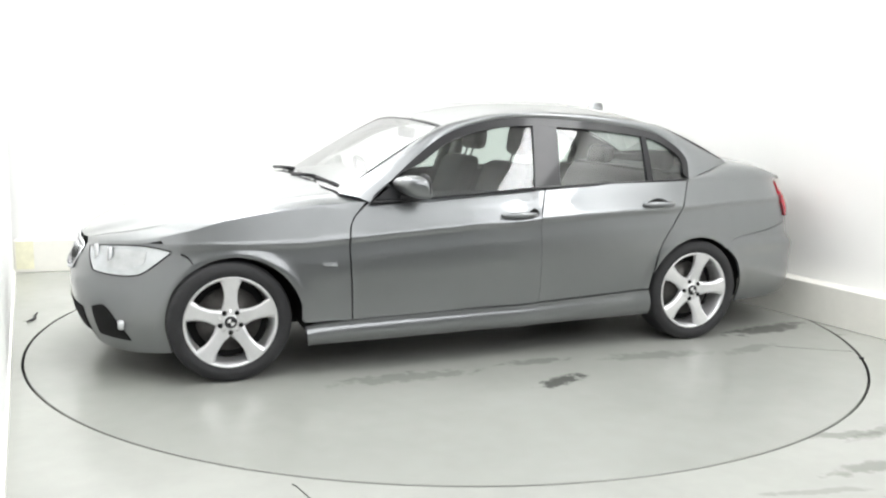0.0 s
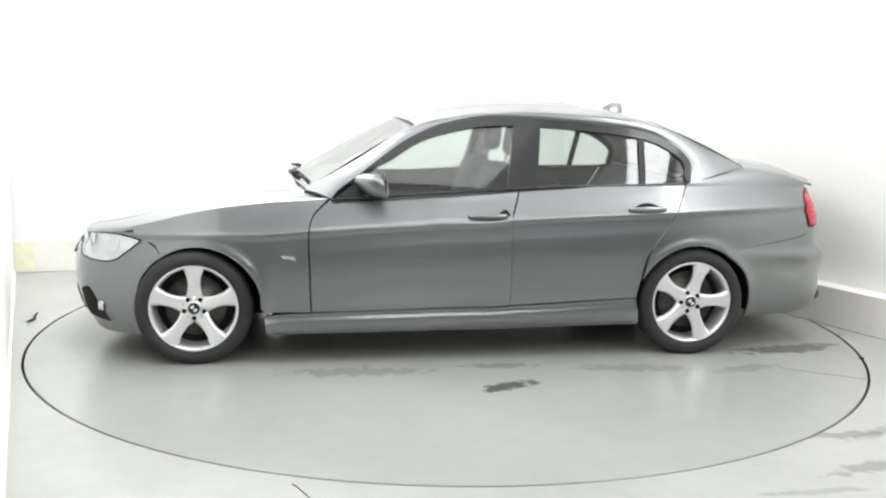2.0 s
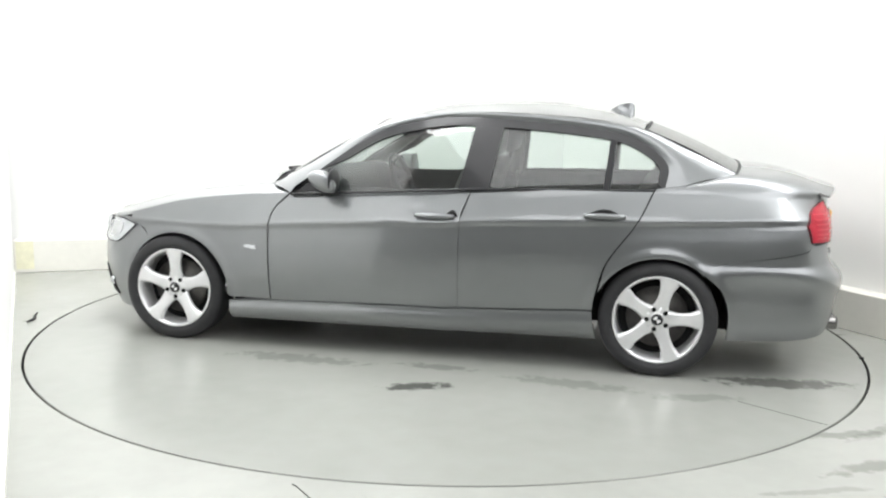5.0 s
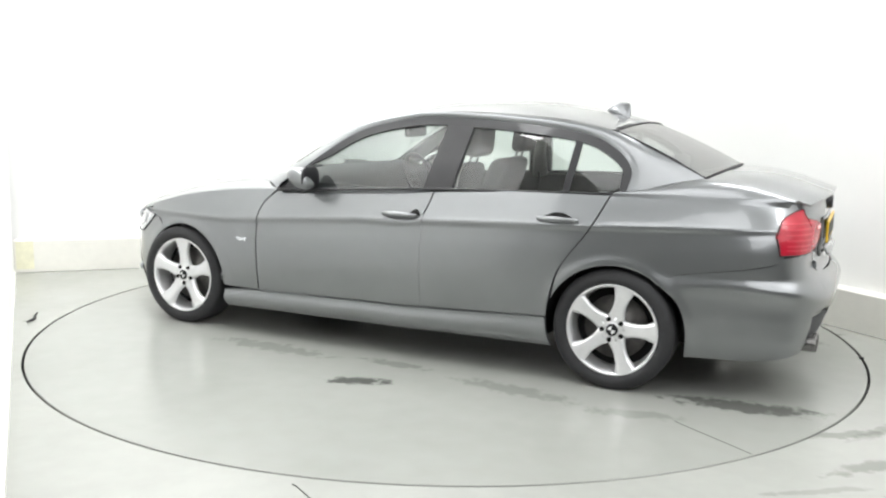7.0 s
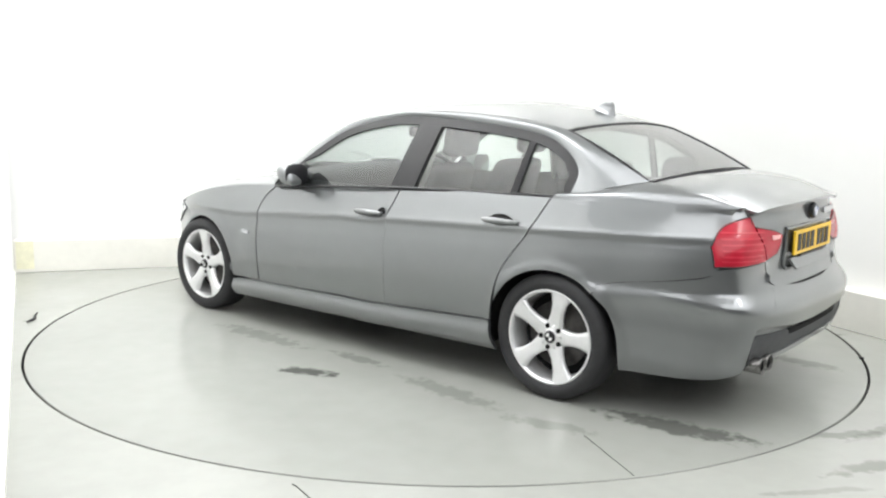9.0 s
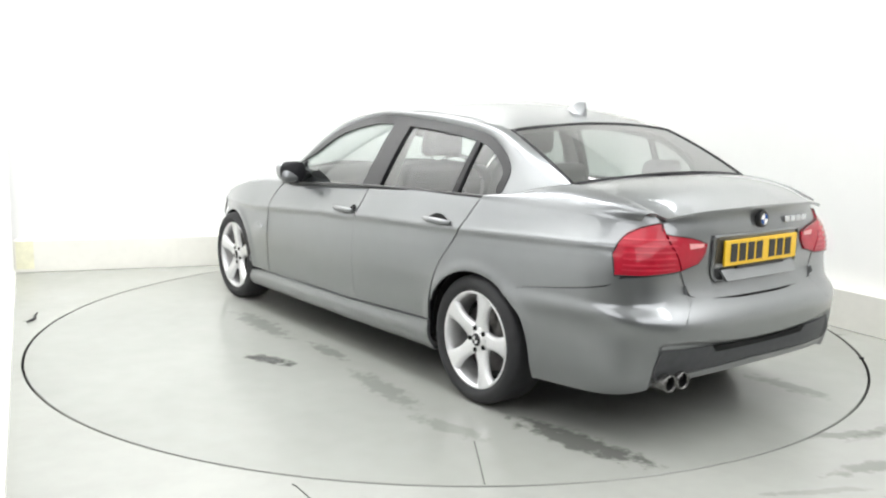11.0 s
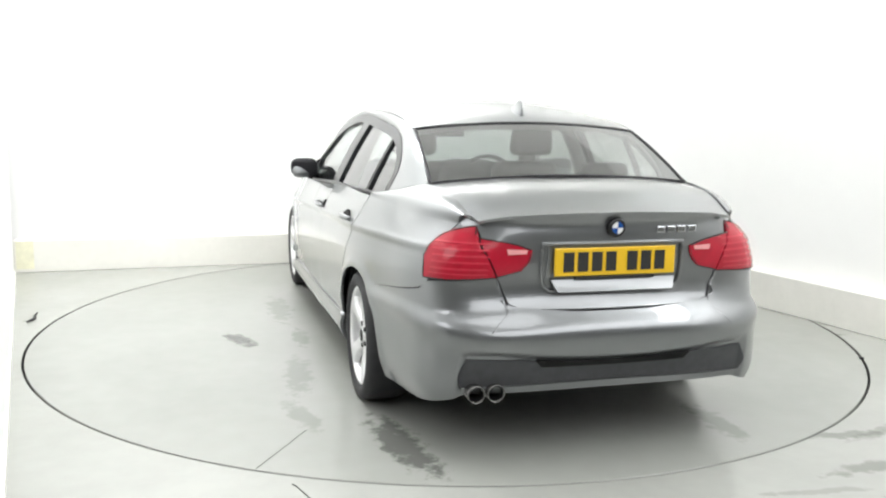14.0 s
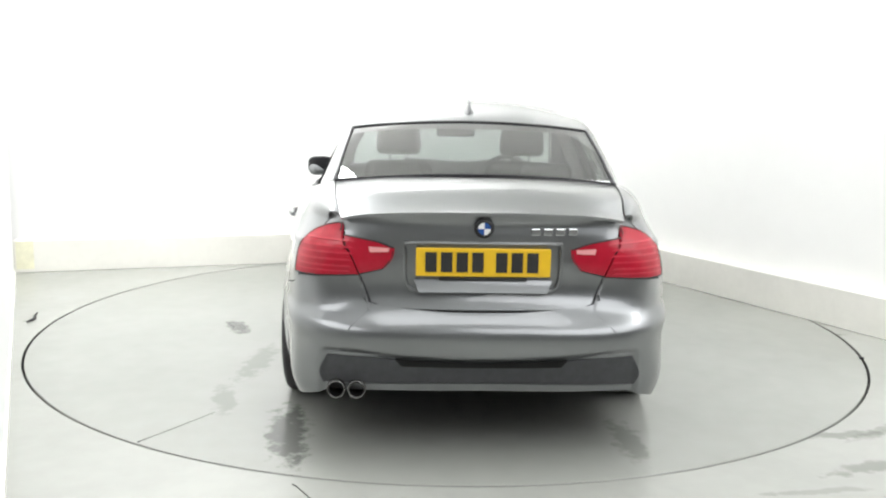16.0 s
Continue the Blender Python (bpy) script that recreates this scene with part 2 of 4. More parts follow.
def tube_bm(pts, r, n=8, closed=False):
    bm = bmesh.new()
    P = [Vector(p) for p in pts]
    rings = []
    for i, p in enumerate(P):
        a = P[i - 1] if i > 0 or closed else p
        b = P[(i + 1) % len(P)] if i < len(P) - 1 or closed else p
        d = (b - a).normalized()
        u = d.cross(Vector((0, 0, 1)))
        u = u.normalized() if u.length > 1e-3 else Vector((1, 0, 0))
        w = u.cross(d)
        rr = r[i] if isinstance(r, (list, tuple)) else r
        rings.append([bm.verts.new(p + (u * math.cos(2 * math.pi * k / n) + w * math.sin(2 * math.pi * k / n)) * rr) for k in range(n)])
    pairs = list(zip(rings, rings[1:])) + ([(rings[-1], rings[0])] if closed else [])
    for a, b in pairs:
        for k in range(n):
            bm.faces.new((a[k], a[(k + 1) % n], b[(k + 1) % n], b[k]))
    if not closed:
        bm.faces.new(rings[0])
        bm.faces.new(rings[-1])
    bmesh.ops.recalc_face_normals(bm, faces=bm.faces)
    return bm


# ---- room ----
A, C = Vector((-3.45, 1.37)), Vector((1.03, 2.83))          # floor line of the back kerb
D = Vector((6.2, -6.45))                                     # floor line of the side kerb runs from C to D
E0, E1 = Vector((-1.50, -2.75)), Vector((-6.0, -3.6))        # white partition from A to E0, then the entrance
FRONT_Y = -9.0
HEIGHT = 4.0
"""floor with a round hole for the turntable"""
bm = bmesh.new()
N = 128
inner = [bm.verts.new(((TABLE_R + 0.0135) * math.cos(2 * math.pi * k / N), (TABLE_R + 0.0135) * math.sin(2 * math.pi * k / N), 0)) for k in range(N)]
outer = []
for k in range(N):
    c, s = math.cos(2 * math.pi * k / N), math.sin(2 * math.pi * k / N)
    f = 9.6 / max(abs(c), abs(s))
    outer.append(bm.verts.new((c * f, s * f, 0)))
low = [bm.verts.new((v.co.x, v.co.y, -0.06)) for v in inner]
for k in range(N):
    k2 = (k + 1) % N
    bm.faces.new((inner[k], outer[k], outer[k2], inner[k2]))
    bm.faces.new((low[k], inner[k], inner[k2], low[k2]))
tagged(link_mesh("floor", bm, FLOORPAINT, smooth=False), "pale grey-green painted concrete studio floor, scuffed", "floor", kind="structure")


tagged(link_mesh("turntable_pit", lathe_bm([(0.0002, -0.055), (1.2, -0.055), (TABLE_R + 0.013, -0.055), (TABLE_R + 0.013, -0.004)], 128, "z"), GAPBLACK, smooth=False), "dark pit ring under the turntable's edge", "pit", kind="structure")


def wall_run(name, a, b, thick, z0, z1, material, label, category, side=1, bevel=0.0):
    d = (b - a).normalized()
    n = Vector((-d.y, d.x)) * side
    pts = [a, b, b + n * thick, a + n * thick]
    bm = prism_bm([(p.x, p.y) for p in pts], z0, z1)
    if bevel:
        bmesh.ops.bevel(bm, geom=list(bm.edges), offset=bevel, segments=3, affect="EDGES", profile=0.5)
    return tagged(link_mesh(name, bm, material, smooth=False), label, category, kind="structure")


dA = (C - A).normalized()
nA = Vector((-dA.y, dA.x))
dC = (D - C).normalized()
nC = Vector((-dC.y, dC.x))
KD, KH = 0.14, 0.258
wall_run("kerb_back", A, C + dA * 0.3, KD, 0, KH, KERBPAINT, "low cream-white kerb along the studio's back wall", "kerb", 1, 0.006)
wall_run("kerb_side", C - dC * 0.02, D, KD, 0, KH - 0.003, KERBPAINT, "low cream-white kerb along the studio's side wall", "kerb", 1, 0.006)
wall_run("wall_back", A + nA * KD - dA * 0.5, C + nA * KD + dA * 1.2, 0.2, 0, HEIGHT, WALLPAINT, "bright white painted studio back wall", "wall")
wall_run("wall_side", C + nC * KD - dC * 1.0, D + nC * KD + dC * 4.0, 0.2, 0, HEIGHT, WALLPAINT, "bright white painted studio side wall", "wall")
wall_run("wall_partition", A, E0, 0.12, 0, HEIGHT, WALLPAINT, "white partition wall beside the turntable", "wall", -1)
wall_run("wall_entrance", E0 + Vector((-0.1, 0.03)), E1, 0.15, 0, HEIGHT, WALLPAINT, "white wall beside the studio entrance", "wall", -1)
# Unseen walls added to close the room; their tones set the car's reflections.
wall_run("wall_west", Vector((-6.0, -3.7)), Vector((-6.0, FRONT_Y)), 0.2, 0, HEIGHT, WALLPAINT, "unseen white wall added to close the studio", "wall", -1)
wall_run("wall_south", Vector((-6.2, FRONT_Y)), Vector((9.6, FRONT_Y)), 0.2, 0, HEIGHT, ROOMDARK, "unseen grey wall added to close the studio", "wall", -1)
tagged(link_mesh("ceiling", box_bm(-6.4, 9.6, FRONT_Y - 0.2, 5.2, HEIGHT, HEIGHT + 0.15), CEILPAINT, smooth=False), "white studio ceiling", "ceiling", kind="structure")
# thin skirting strip at the foot of the partition
wall_run("baseboard", A + (E0 - A).normalized() * 0.16, E0, 0.012, 0, 0.05, KERBPAINT, "thin cream skirting strip of the partition", "skirting", 1)

# ---- turntable ----
table = tagged(new("turntable"), "round pale grey-green painted turntable flush with the floor", "turntable")
bm = lathe_bm([(0.0001, 0.0), (0.6, 0.0), (1.3, 0.0), (2.0, 0.0), (TABLE_R - 0.003, 0.0), (TABLE_R, -0.003), (TABLE_R, -0.05)], 160, "z")
part("disc", bm, TABLEFLOOR, table, smooth=False)

# ---- car: surfaces, in the car's own space (x forward, y to its left, z up) ----
AX_F, AX_R, HUB_Z, WHEEL_R = 1.38, -1.38, 0.304, 0.307
NF, MF, NR, MR = 6.0, 2.5, 8.0, 3.0


def curve1(xs, ys):
    """A smooth function through few knots."""
    xs, ys = np.array(xs, float), np.array(ys, float)
    m = np.gradient(ys, xs)

    def f(x):
        x = np.asarray(x, float)
        i = np.clip(np.searchsorted(xs, x) - 1, 0, len(xs) - 2)
        h = xs[i + 1] - xs[i]
        t = np.clip((x - xs[i]) / h, 0, 1)
        return ((2 * t ** 3 - 3 * t * t + 1) * ys[i] + (t ** 3 - 2 * t * t + t) * h * m[i] + (3 * t * t - 2 * t ** 3) * ys[i + 1] + (t ** 3 - t * t) * h * m[i + 1])
    return f


nose = curve1([0.12, 0.25, 0.40, 0.55, 0.66, 0.75], [2.02, 2.10, 2.135, 2.12, 2.06, 1.98])
tail = curve1([0.15, 0.30, 0.42, 0.555, 0.592, 0.64, 0.80, 0.93, 1.02], [2.24, 2.31, 2.348, 2.348, 2.318, 2.286, 2.278, 2.285, 2.305])
width = curve1([-0.66, -0.56, -0.44, -0.30, -0.20, -0.11, -0.05, -0.022, -0.003, 0.003, 0.020, 0.06, 0.12, 0.20], [0.818, 0.852, 0.876, 0.890, 0.8915, 0.8860, 0.8775, 0.8750, 0.8790, 0.8790, 0.8705, 0.852, 0.826, 0.790])
full = curve1([0.15, 0.30, 0.40, 0.50, 0.60, 0.70, 0.80, 0.95, 1.05], [0.060, 0.060, 0.040, 0.034, 0.074, 0.086, 0.078, 0.012, 0.0])
draw_in = curve1([0.15, 0.30, 0.40, 0.50, 0.60, 0.75, 0.90, 1.05], [-0.030, -0.024, -0.030, -0.040, -0.041, -0.046, -0.054, -0.060])
_ph = np.linspace(0, math.pi / 2, 4000)


def _arc(L, n, m):
    x, y = L * np.sin(_ph) ** (2 / n), 0.885 * np.cos(_ph) ** (2 / m)
    return x, y, np.concatenate([[0], np.cumsum(np.hypot(np.diff(x), np.diff(y)))])


ARC_F, ARC_R = _arc(2.12, NF, MF), _arc(2.30, NR, MR)
S_F, S_R = ARC_F[2][-1], -ARC_R[2][-1]


def s_y(y, rear=True):
    """Girth coordinate at which the outline has half width y at its end."""
    a = ARC_R if rear else ARC_F
    s = float(np.interp(-y, -a[1], a[2]))
    return -s if rear else s


def s_x(x):
    a = ARC_R if x < 0 else ARC_F
    return math.copysign(float(np.interp(abs(x), a[0], a[2])), x)


def s_xz(x, z):
    """Girth coordinate at the front where the body lies at x at height z."""
    x, z = np.asarray(x, float), np.asarray(z, float)
    s = x.copy()
    for _ in range(30):
        s = np.clip(s + (x - body(s, z)[..., 0]) * 1.2, 0, S_F)
    return s


def crease(s):
    return 0.772 - 0.034 * np.clip(s, -2.2, 1.0) - 0.0098 * np.clip(s + 1.2, 0, 2.2) ** 2


def body(s, z):
    """The lower body: s runs round the car from the middle of its side, z up."""
    s, z = np.asarray(s, float), np.asarray(z, float)
    front = s >= 0
    ph = np.where(front, np.interp(s, ARC_F[2], _ph), np.interp(-s, ARC_R[2], _ph))
    k = np.clip((0.615 - z) / 0.11, 0, 1)
    k = k * k * (3 - 2 * k)
    n, m = np.where(front, NF, NR), np.where(front, MF, MR)
    L = np.where(front, nose(z), tail(z))
    r = np.sin(ph) ** (2 / n)
    L0 = np.where(front, 2.12, 2.30)
    x = np.where(front, 1, -1) * (L0 * r + (L - L0) * r ** 6)
    w = width(z - crease(s))
    for ax, zz, flare in ((1.36, 0.29, 0.009), (AX_R, 0.29, 0.008)):
        far = np.hypot(x - ax, z - zz)
        w = w + flare * np.exp(-((far - 0.356) / 0.030) ** 2)
    t = np.clip((-x - 1.60) / 0.45, 0, 1)
    w = w - 0.05 * k * t * t * (3 - 2 * t)
    # the rear bumper has squarer corners than the body above it
    square = np.clip(1 - r ** (NR + 5.0 * k), 0, 1) ** (1 / (MR + 1.2 * k))
    y = w * np.where(front, np.cos(ph) ** (2 / m), square)
    # the flank draws in towards the tail, and the tail's corners are full
    corner = np.where(front, 0.0, np.sin(2 * ph) ** 4)
    x = x - 0.9 * full(z) * corner
    y = y + 0.5 * full(z) * corner
    # stepped recess round the lower insert
    ledge = np.where(front, 0.0, np.clip((0.432 + 0.03 * np.clip(np.abs(y) / 0.5, 0, 1) ** 2 - z) / 0.022, 0, 1) * np.clip((0.66 - np.abs(y)) / 0.03, 0, 1) * np.clip((-x - 2.0) / 0.05, 0, 1))
    x = x + 0.020 * ledge
    t = np.clip((-x - 1.10) / 0.75, 0, 1)
    y = y + draw_in(z) * t * t * (3 - 2 * t) * np.clip(y / 0.8, 0, 1)
    return np.stack([x, y, z], -1)


def s_at(y, z):
    """Girth coordinate at the rear where the body has half width y at height z."""
    a, b = S_R, -1.2
    for _ in range(40):
        c = (a + b) / 2
        a, b = (c, b) if float(body(c, z)[1]) < y else (a, c)
    return (a + b) / 2


belt = curve1([-2.1, -1.75, -1.38, -1.0, -0.5, 0.2, 0.7, 0.9], [0.60, 0.675, 0.742, 0.782, 0.807, 0.812, 0.79, 0.77])


def cabin(x, z):
    """Side of the greenhouse."""
    x, z = np.asarray(x, float), np.asarray(z, float)
    k = z - 0.95
    return np.stack([x, belt(x) - 0.42 * k - 0.28 * np.clip(k, 0, 1) ** 2, z], -1)


def on(fn, grid, off=0.0):
    G = fn(grid[..., 0], grid[..., 1])
    if off:
        N = np.cross(np.gradient(G, axis=0), np.gradient(G, axis=1))
        N /= np.linalg.norm(N, axis=2, keepdims=True) + 1e-9
        mid = G[G.shape[0] // 2, G.shape[1] // 2]
        if N[G.shape[0] // 2, G.shape[1] // 2] @ (mid - np.array([0.3 * mid[0], 0, mid[2]])) < 0:
            N = -N
        G = G + N * off
    return G


car = tagged(new("saloon_car"), "dark grey metallic four-door saloon with silver alloy wheels on the turntable", "car")


def side_parts(name, G, material, rim=0.014, label="", sides=(1, -1), parent=None):
    """The part on the left side and its mirror on the right."""
    out = []
    for sd in sides:
        H = G if sd > 0 else mirrored(G)
        mid = H[H.shape[0] // 2, H.shape[1] // 2]
        o = part(name, sheet_bm(H, rim, (mid[0] * 0.4 if abs(mid[0]) > 1.9 else 0, mid[1], 0.15)), material, car if parent is None else parent, label)
        out.append(o)
    return out


def arc_pts(cx, cz, r, a0, a1, n=9):
    return [(cx + r * math.cos(radians(a)), cz + r * math.sin(radians(a))) for a in np.linspace(a0, a1, n)]


G_ = 0.004
# doors
FD_FRONT = [(0.761, 0.281), (0.768, 0.50), (0.772, 0.70), (0.745, 0.80), (0.66, 0.880)]
FD_REAR = [(-0.305, 0.305), (-0.303, 0.60), (-0.309, 0.751), (-0.362, 0.944)]
RD_REAR = [(-1.040, 0.340), (-1.056, 0.44), (-1.105, 0.60), (-1.245, 0.80), (-1.325, 0.966)]
g = coons([FD_REAR[0], FD_FRONT[0]], [FD_REAR[-1], (0.1, 0.915), FD_FRONT[-1]], FD_REAR, FD_FRONT, 40, 70)
front_door = side_parts("front_door", on(body, g), PAINT)
rd_front = [(x - 2 * G_, z) for x, z in FD_REAR]
g = coons([RD_REAR[0], rd_front[0]], [RD_REAR[-1], (-0.8, 0.957), rd_front[-1]], RD_REAR, rd_front, 40, 70)
rear_door = side_parts("rear_door", on(body, g), PAINT)

# wings and quarters
arch_f = arc_pts(1.36, 0.29, 0.343, 180, 57, 13)
bonnet_z = curve1([0.70, 0.87, 1.12, 1.46, 1.75, 1.95, 2.05, 2.10], [0.984, 0.974, 0.945, 0.887, 0.812, 0.742, 0.688, 0.650])
sh_z = curve1([0.67, 1.0, 1.35, 1.55, 1.70, 1.82, 1.95, 2.02, 2.10], [0.888, 0.865, 0.815, 0.765, 0.728, 0.706, 0.688, 0.668, 0.640])
WB = 0.155


def top_front(x, w):
    x, w = np.asarray(x, float), np.asarray(w, float)
    zs = sh_z(x)
    yo = body(s_xz(x, zs), zs)[..., 1]
    y = yo * (1 - w)
    z = zs + (bonnet_z(x) - zs) * (1 - np.abs(1 - w) ** 3.6) - 0.010 * np.exp(-((1 - np.abs(1 - w) - 0.30) / 0.10) ** 2)
    return np.stack([x, y, z], -1)


shoulder_f = [(float(s_xz(x, sh_z(x))), float(sh_z(x))) for x in (0.67, 1.0, 1.35, 1.55, 1.70)]
left = [(x + 2 * G_, z) for x, z in FD_FRONT[:4]] + [(0.67, 0.888)]
bottom = [(0.767, 0.283), (0.88, 0.285)] + arch_f
g = coons(bottom, shoulder_f, left, [arch_f[-1], (1.588, 0.638), (1.668, 0.667), (1.715, 0.692), shoulder_f[-1]], 60, 64)
G = on(body, g)
top = np.stack([top_front(G[:, -1, 0], np.full(60, w)) - np.array([0, 0, 0.0012 * max(0, (w - 0.10) / 0.065) ** 2]) for w in np.linspace(0.018, WB + 0.010, 9)], 1)
wing = side_parts("front_wing", np.concatenate([G, top], 1), PAINT)
arch_r = arc_pts(AX_R, 0.29, 0.341, 25, 130, 15)
seam_r = [arch_r[-1], (-1.66, 0.604), (-1.895, 0.646), (-2.06, 0.682), (-2.112, 0.718)]
left = [(x - 2 * G_, z) for x, z in [(-1.060, 0.436), (-1.105, 0.60), (-1.245, 0.80), (-1.325, 0.966)]]
top_q = [left[-1], (-1.7, 0.962), (-2.0, 0.950), (-2.18, 0.940)]
g = coons(arch_r + seam_r[1:], top_q, left, [seam_r[-1], (-2.098, 0.81), (-2.135, 0.88), (-2.18, 0.940)], 60, 64)
G = on(body, g)
deck_e = [(-1.385, 0.742, 0.972), (-1.56, 0.684, 1.016), (-1.745, 0.622, 1.058), (-2.00, 0.594, 1.032), (-2.185, 0.566, 0.972)]
deck = spline(deck_e, 60)
rows = []
for v in np.linspace(0.12, 1, 9):
    Q = G[:, -1] * (1 - v) + deck * v
    bulge = 4 * v * (1 - v) * 0.022
    Q[:, 1] += bulge * 0.7
    Q[:, 2] += bulge * 0.7
    rows.append(Q)
quarter = side_parts("rear_quarter_panel", np.concatenate([G, np.stack(rows, 1)], 1), PAINT)

# bumpers
arch_low = [(1.692, 0.150), (1.702, 0.30), (1.665, 0.447), (1.605, 0.531), arch_f[-1]]
g = coons([(1.692, 0.150), (1.95, 0.140), (S_F, 0.145)], [arch_f[-1], (1.59, 0.630), (1.668, 0.649), (1.742, 0.592), (1.825, 0.541), (1.95, 0.531), (2.115, 0.541), (2.20, 0.60), (S_F, 0.60)], arch_low, [(S_F, 0.145), (S_F, 0.60)], 60, 20)
G = on(body, g)
part("front_bumper", sheet_bm(np.concatenate([G, mirrored(G)[::-1][1:]]), 0.014, (1, 0, 0)), PAINT, car)
arch_b = [(-1.730, 0.205), (-1.722, 0.36), (-1.680, 0.475), arch_r[-1]]
tl_y = s_y(0.52)
bump_top = [(x, z - 3.2 * G_) for x, z in seam_r] + [(-2.25, 0.718), (s_at(0.490, 0.728), 0.728), (s_at(0.476, 0.716), 0.716), (s_at(0.455, 0.672), 0.672), (s_at(0.435, 0.625), 0.625), (s_at(0.2, 0.604), 0.604), (S_R, 0.602)]
g = coons([arch_b[0], (-2.0, 0.212), (s_at(0.66, 0.252), 0.252), (s_at(0.52, 0.290), 0.290), (s_at(0.3, 0.294), 0.294), (S_R, 0.296)], bump_top, arch_b, [(S_R, 0.296), (S_R, 0.602)], 110, 44)
G = on(body, g)
rear_bumper = part("rear_bumper", sheet_bm(np.concatenate([G, mirrored(G)[::-1][1:]]), 0.014, (-1, 0, 0)), PAINT, car)

# sills
g = coons([(1.00, 0.160), (0.0, 0.166), (-1.065, 0.180)][::-1], [(1.012, 0.262), (0.761, 0.277), (-0.305, 0.299), (-1.038, 0.334)][::-1], [(-1.065, 0.180), (-1.038, 0.334)], [(1.0, 0.160), (1.012, 0.262)], 50, 10)
G = on(body, g)
v = np.linspace(0, 1, 10)[None, :]
G[..., 1] += 0.022 * np.sin(np.clip(v * 1.15, 0, 1) * math.pi) ** 0.8 + 0.012
side_parts("side_skirt", G, PAINT, 0.02)

# top of the front: bonnet and wing tops
bx = lambda n: np.linspace(0, 1, n)
# brow over the headlights
xs = np.linspace(1.655, 2.03, 20)
lo = body(s_xz(xs, sh_z(xs) - 0.016), sh_z(xs) - 0.016)
hi = [top_front(xs, np.full(20, w)) - np.array([0, 0, 0.0015 + 0.0012 * max(0, (w - 0.10) / 0.065) ** 2]) for w in np.linspace(0.0, WB + 0.010, 9)]
side_parts("wing_brow", np.stack([lo] + hi, 1), PAINT, 0.0)
n, k = 48, 33
ww = WB + (2 - 2 * WB) * bx(k)[None] + 0 * bx(n)[:, None]
rear_edge = 0.80 + 0.09 * (1 - np.abs(1 - ww) ** 2)
front_edge = 2.085 - 0.075 * np.abs(1 - ww) ** 2
gx = rear_edge + (front_edge - rear_edge) * bx(n)[:, None]
part("bonnet", sheet_bm(top_front(gx, ww), 0.0015, (0, 0, 1)), PAINT, car)
# wing corners behind the bonnet's rear edge
xs = np.linspace(0.655, 0.885, 10)
side_parts("wing_corner", np.stack([top_front(xs, np.full(10, w)) - np.array([0, 0, 0.003]) for w in np.linspace(0.0, WB + 0.10, 8)], 1), PAINT, 0.0)
# scuttle below the windscreen
gx = 0.67 + (rear_edge[:10] * 0 + rear_edge[0:1] - 0.004 - 0.67) * bx(10)[:, None]
gw = (WB + 0.32) + (2 - 2 * (WB + 0.32)) * bx(k)[None] + 0 * bx(10)[:, None]
G = top_front(gx, gw)
G[..., 2] -= 0.07
part("scuttle", sheet_bm(G, 0.012, (0, 0, 1)), BLACK, car, "black plastic scuttle panel")

# greenhouse curves
DLO = [(0.655, 0.885), (0.44, 1.065), (0.185, 1.232), (-0.10, 1.308), (-0.33, 1.325), (-0.74, 1.305), (-1.12, 1.260), (-1.29, 1.194), (-1.395, 1.095), (-1.385, 0.972)]
RAIL = [(0.80, 0.715, 0.925), (0.52, 0.680, 1.09), (0.20, 0.625, 1.275), (-0.12, 0.600, 1.340), (-0.36, 0.597, 1.353), (-0.74, 0.588, 1.345), (-1.06, 0.580, 1.318), (-1.27, 0.578, 1.278), (-1.50, 0.595, 1.178), (-1.745, 0.625, 1.060)]
nu = 90
dl = np.array([cabin(*p) for p in DLO])


def loft(a, b, nu, nv, bulge):
    """Surface between two curves of matching knots, swelling outwards in its middle."""
    ka, kb = np.array(a, float), np.array(b, float)
    t = np.linspace(0, len(ka) - 1, nu)
    fa = [curve1(range(len(ka)), ka[:, i]) for i in range(3)]
    fb = [curve1(range(len(kb)), kb[:, i]) for i in range(3)]
    pa, pb = np.stack([f(t) for f in fa], 1), np.stack([f(t) for f in fb], 1)
    v = np.linspace(0, 1, nv)[None, :, None]
    G = pa[:, None] * (1 - v) + pb[:, None] * v
    N = np.cross(np.gradient(G, axis=0), np.gradient(G, axis=1))
    N /= np.linalg.norm(N, axis=2, keepdims=True) + 1e-9
    mid = N[nu // 2, nv // 2]
    if mid[1] + 0.5 * mid[2] < 0:
        N = -N
    return G + N * (4 * v * (1 - v)) * bulge


side_parts("roof_rail", loft(dl, RAIL, nu, 9, 0.016), PAINT, 0.01, "grey pillar and roof rail frame")
# roof skin
roof_c = curve1([-1.30, -1.20, -0.89, -0.55, -0.165, 0.10, 0.22], [1.308, 1.342, 1.403, 1.419, 1.401, 1.346, 1.308])
rail_z = curve1([-1.27, -1.06, -0.74, -0.36, -0.12, 0.20], [1.278, 1.318, 1.345, 1.353, 1.340, 1.275])
rail_y = curve1([-1.27, -1.06, -0.74, -0.36, -0.12, 0.20], [0.578, 0.580, 0.588, 0.597, 0.600, 0.625])
nx, ny = 44, 31
q = np.linspace(-1, 1, ny)[None, :]
xr, xf = -1.262 - 0.035 * (1 - q * q), 0.20 + 0.045 * (1 - q * q)
gx = xr + (xf - xr) * bx(nx)[:, None]
ex = -1.268 + 1.466 * bx(nx)[:, None] + 0 * q
gz = rail_z(ex) + (roof_c(gx) - rail_z(ex)) * (1 - np.abs(q) ** 2.3) + 0.002
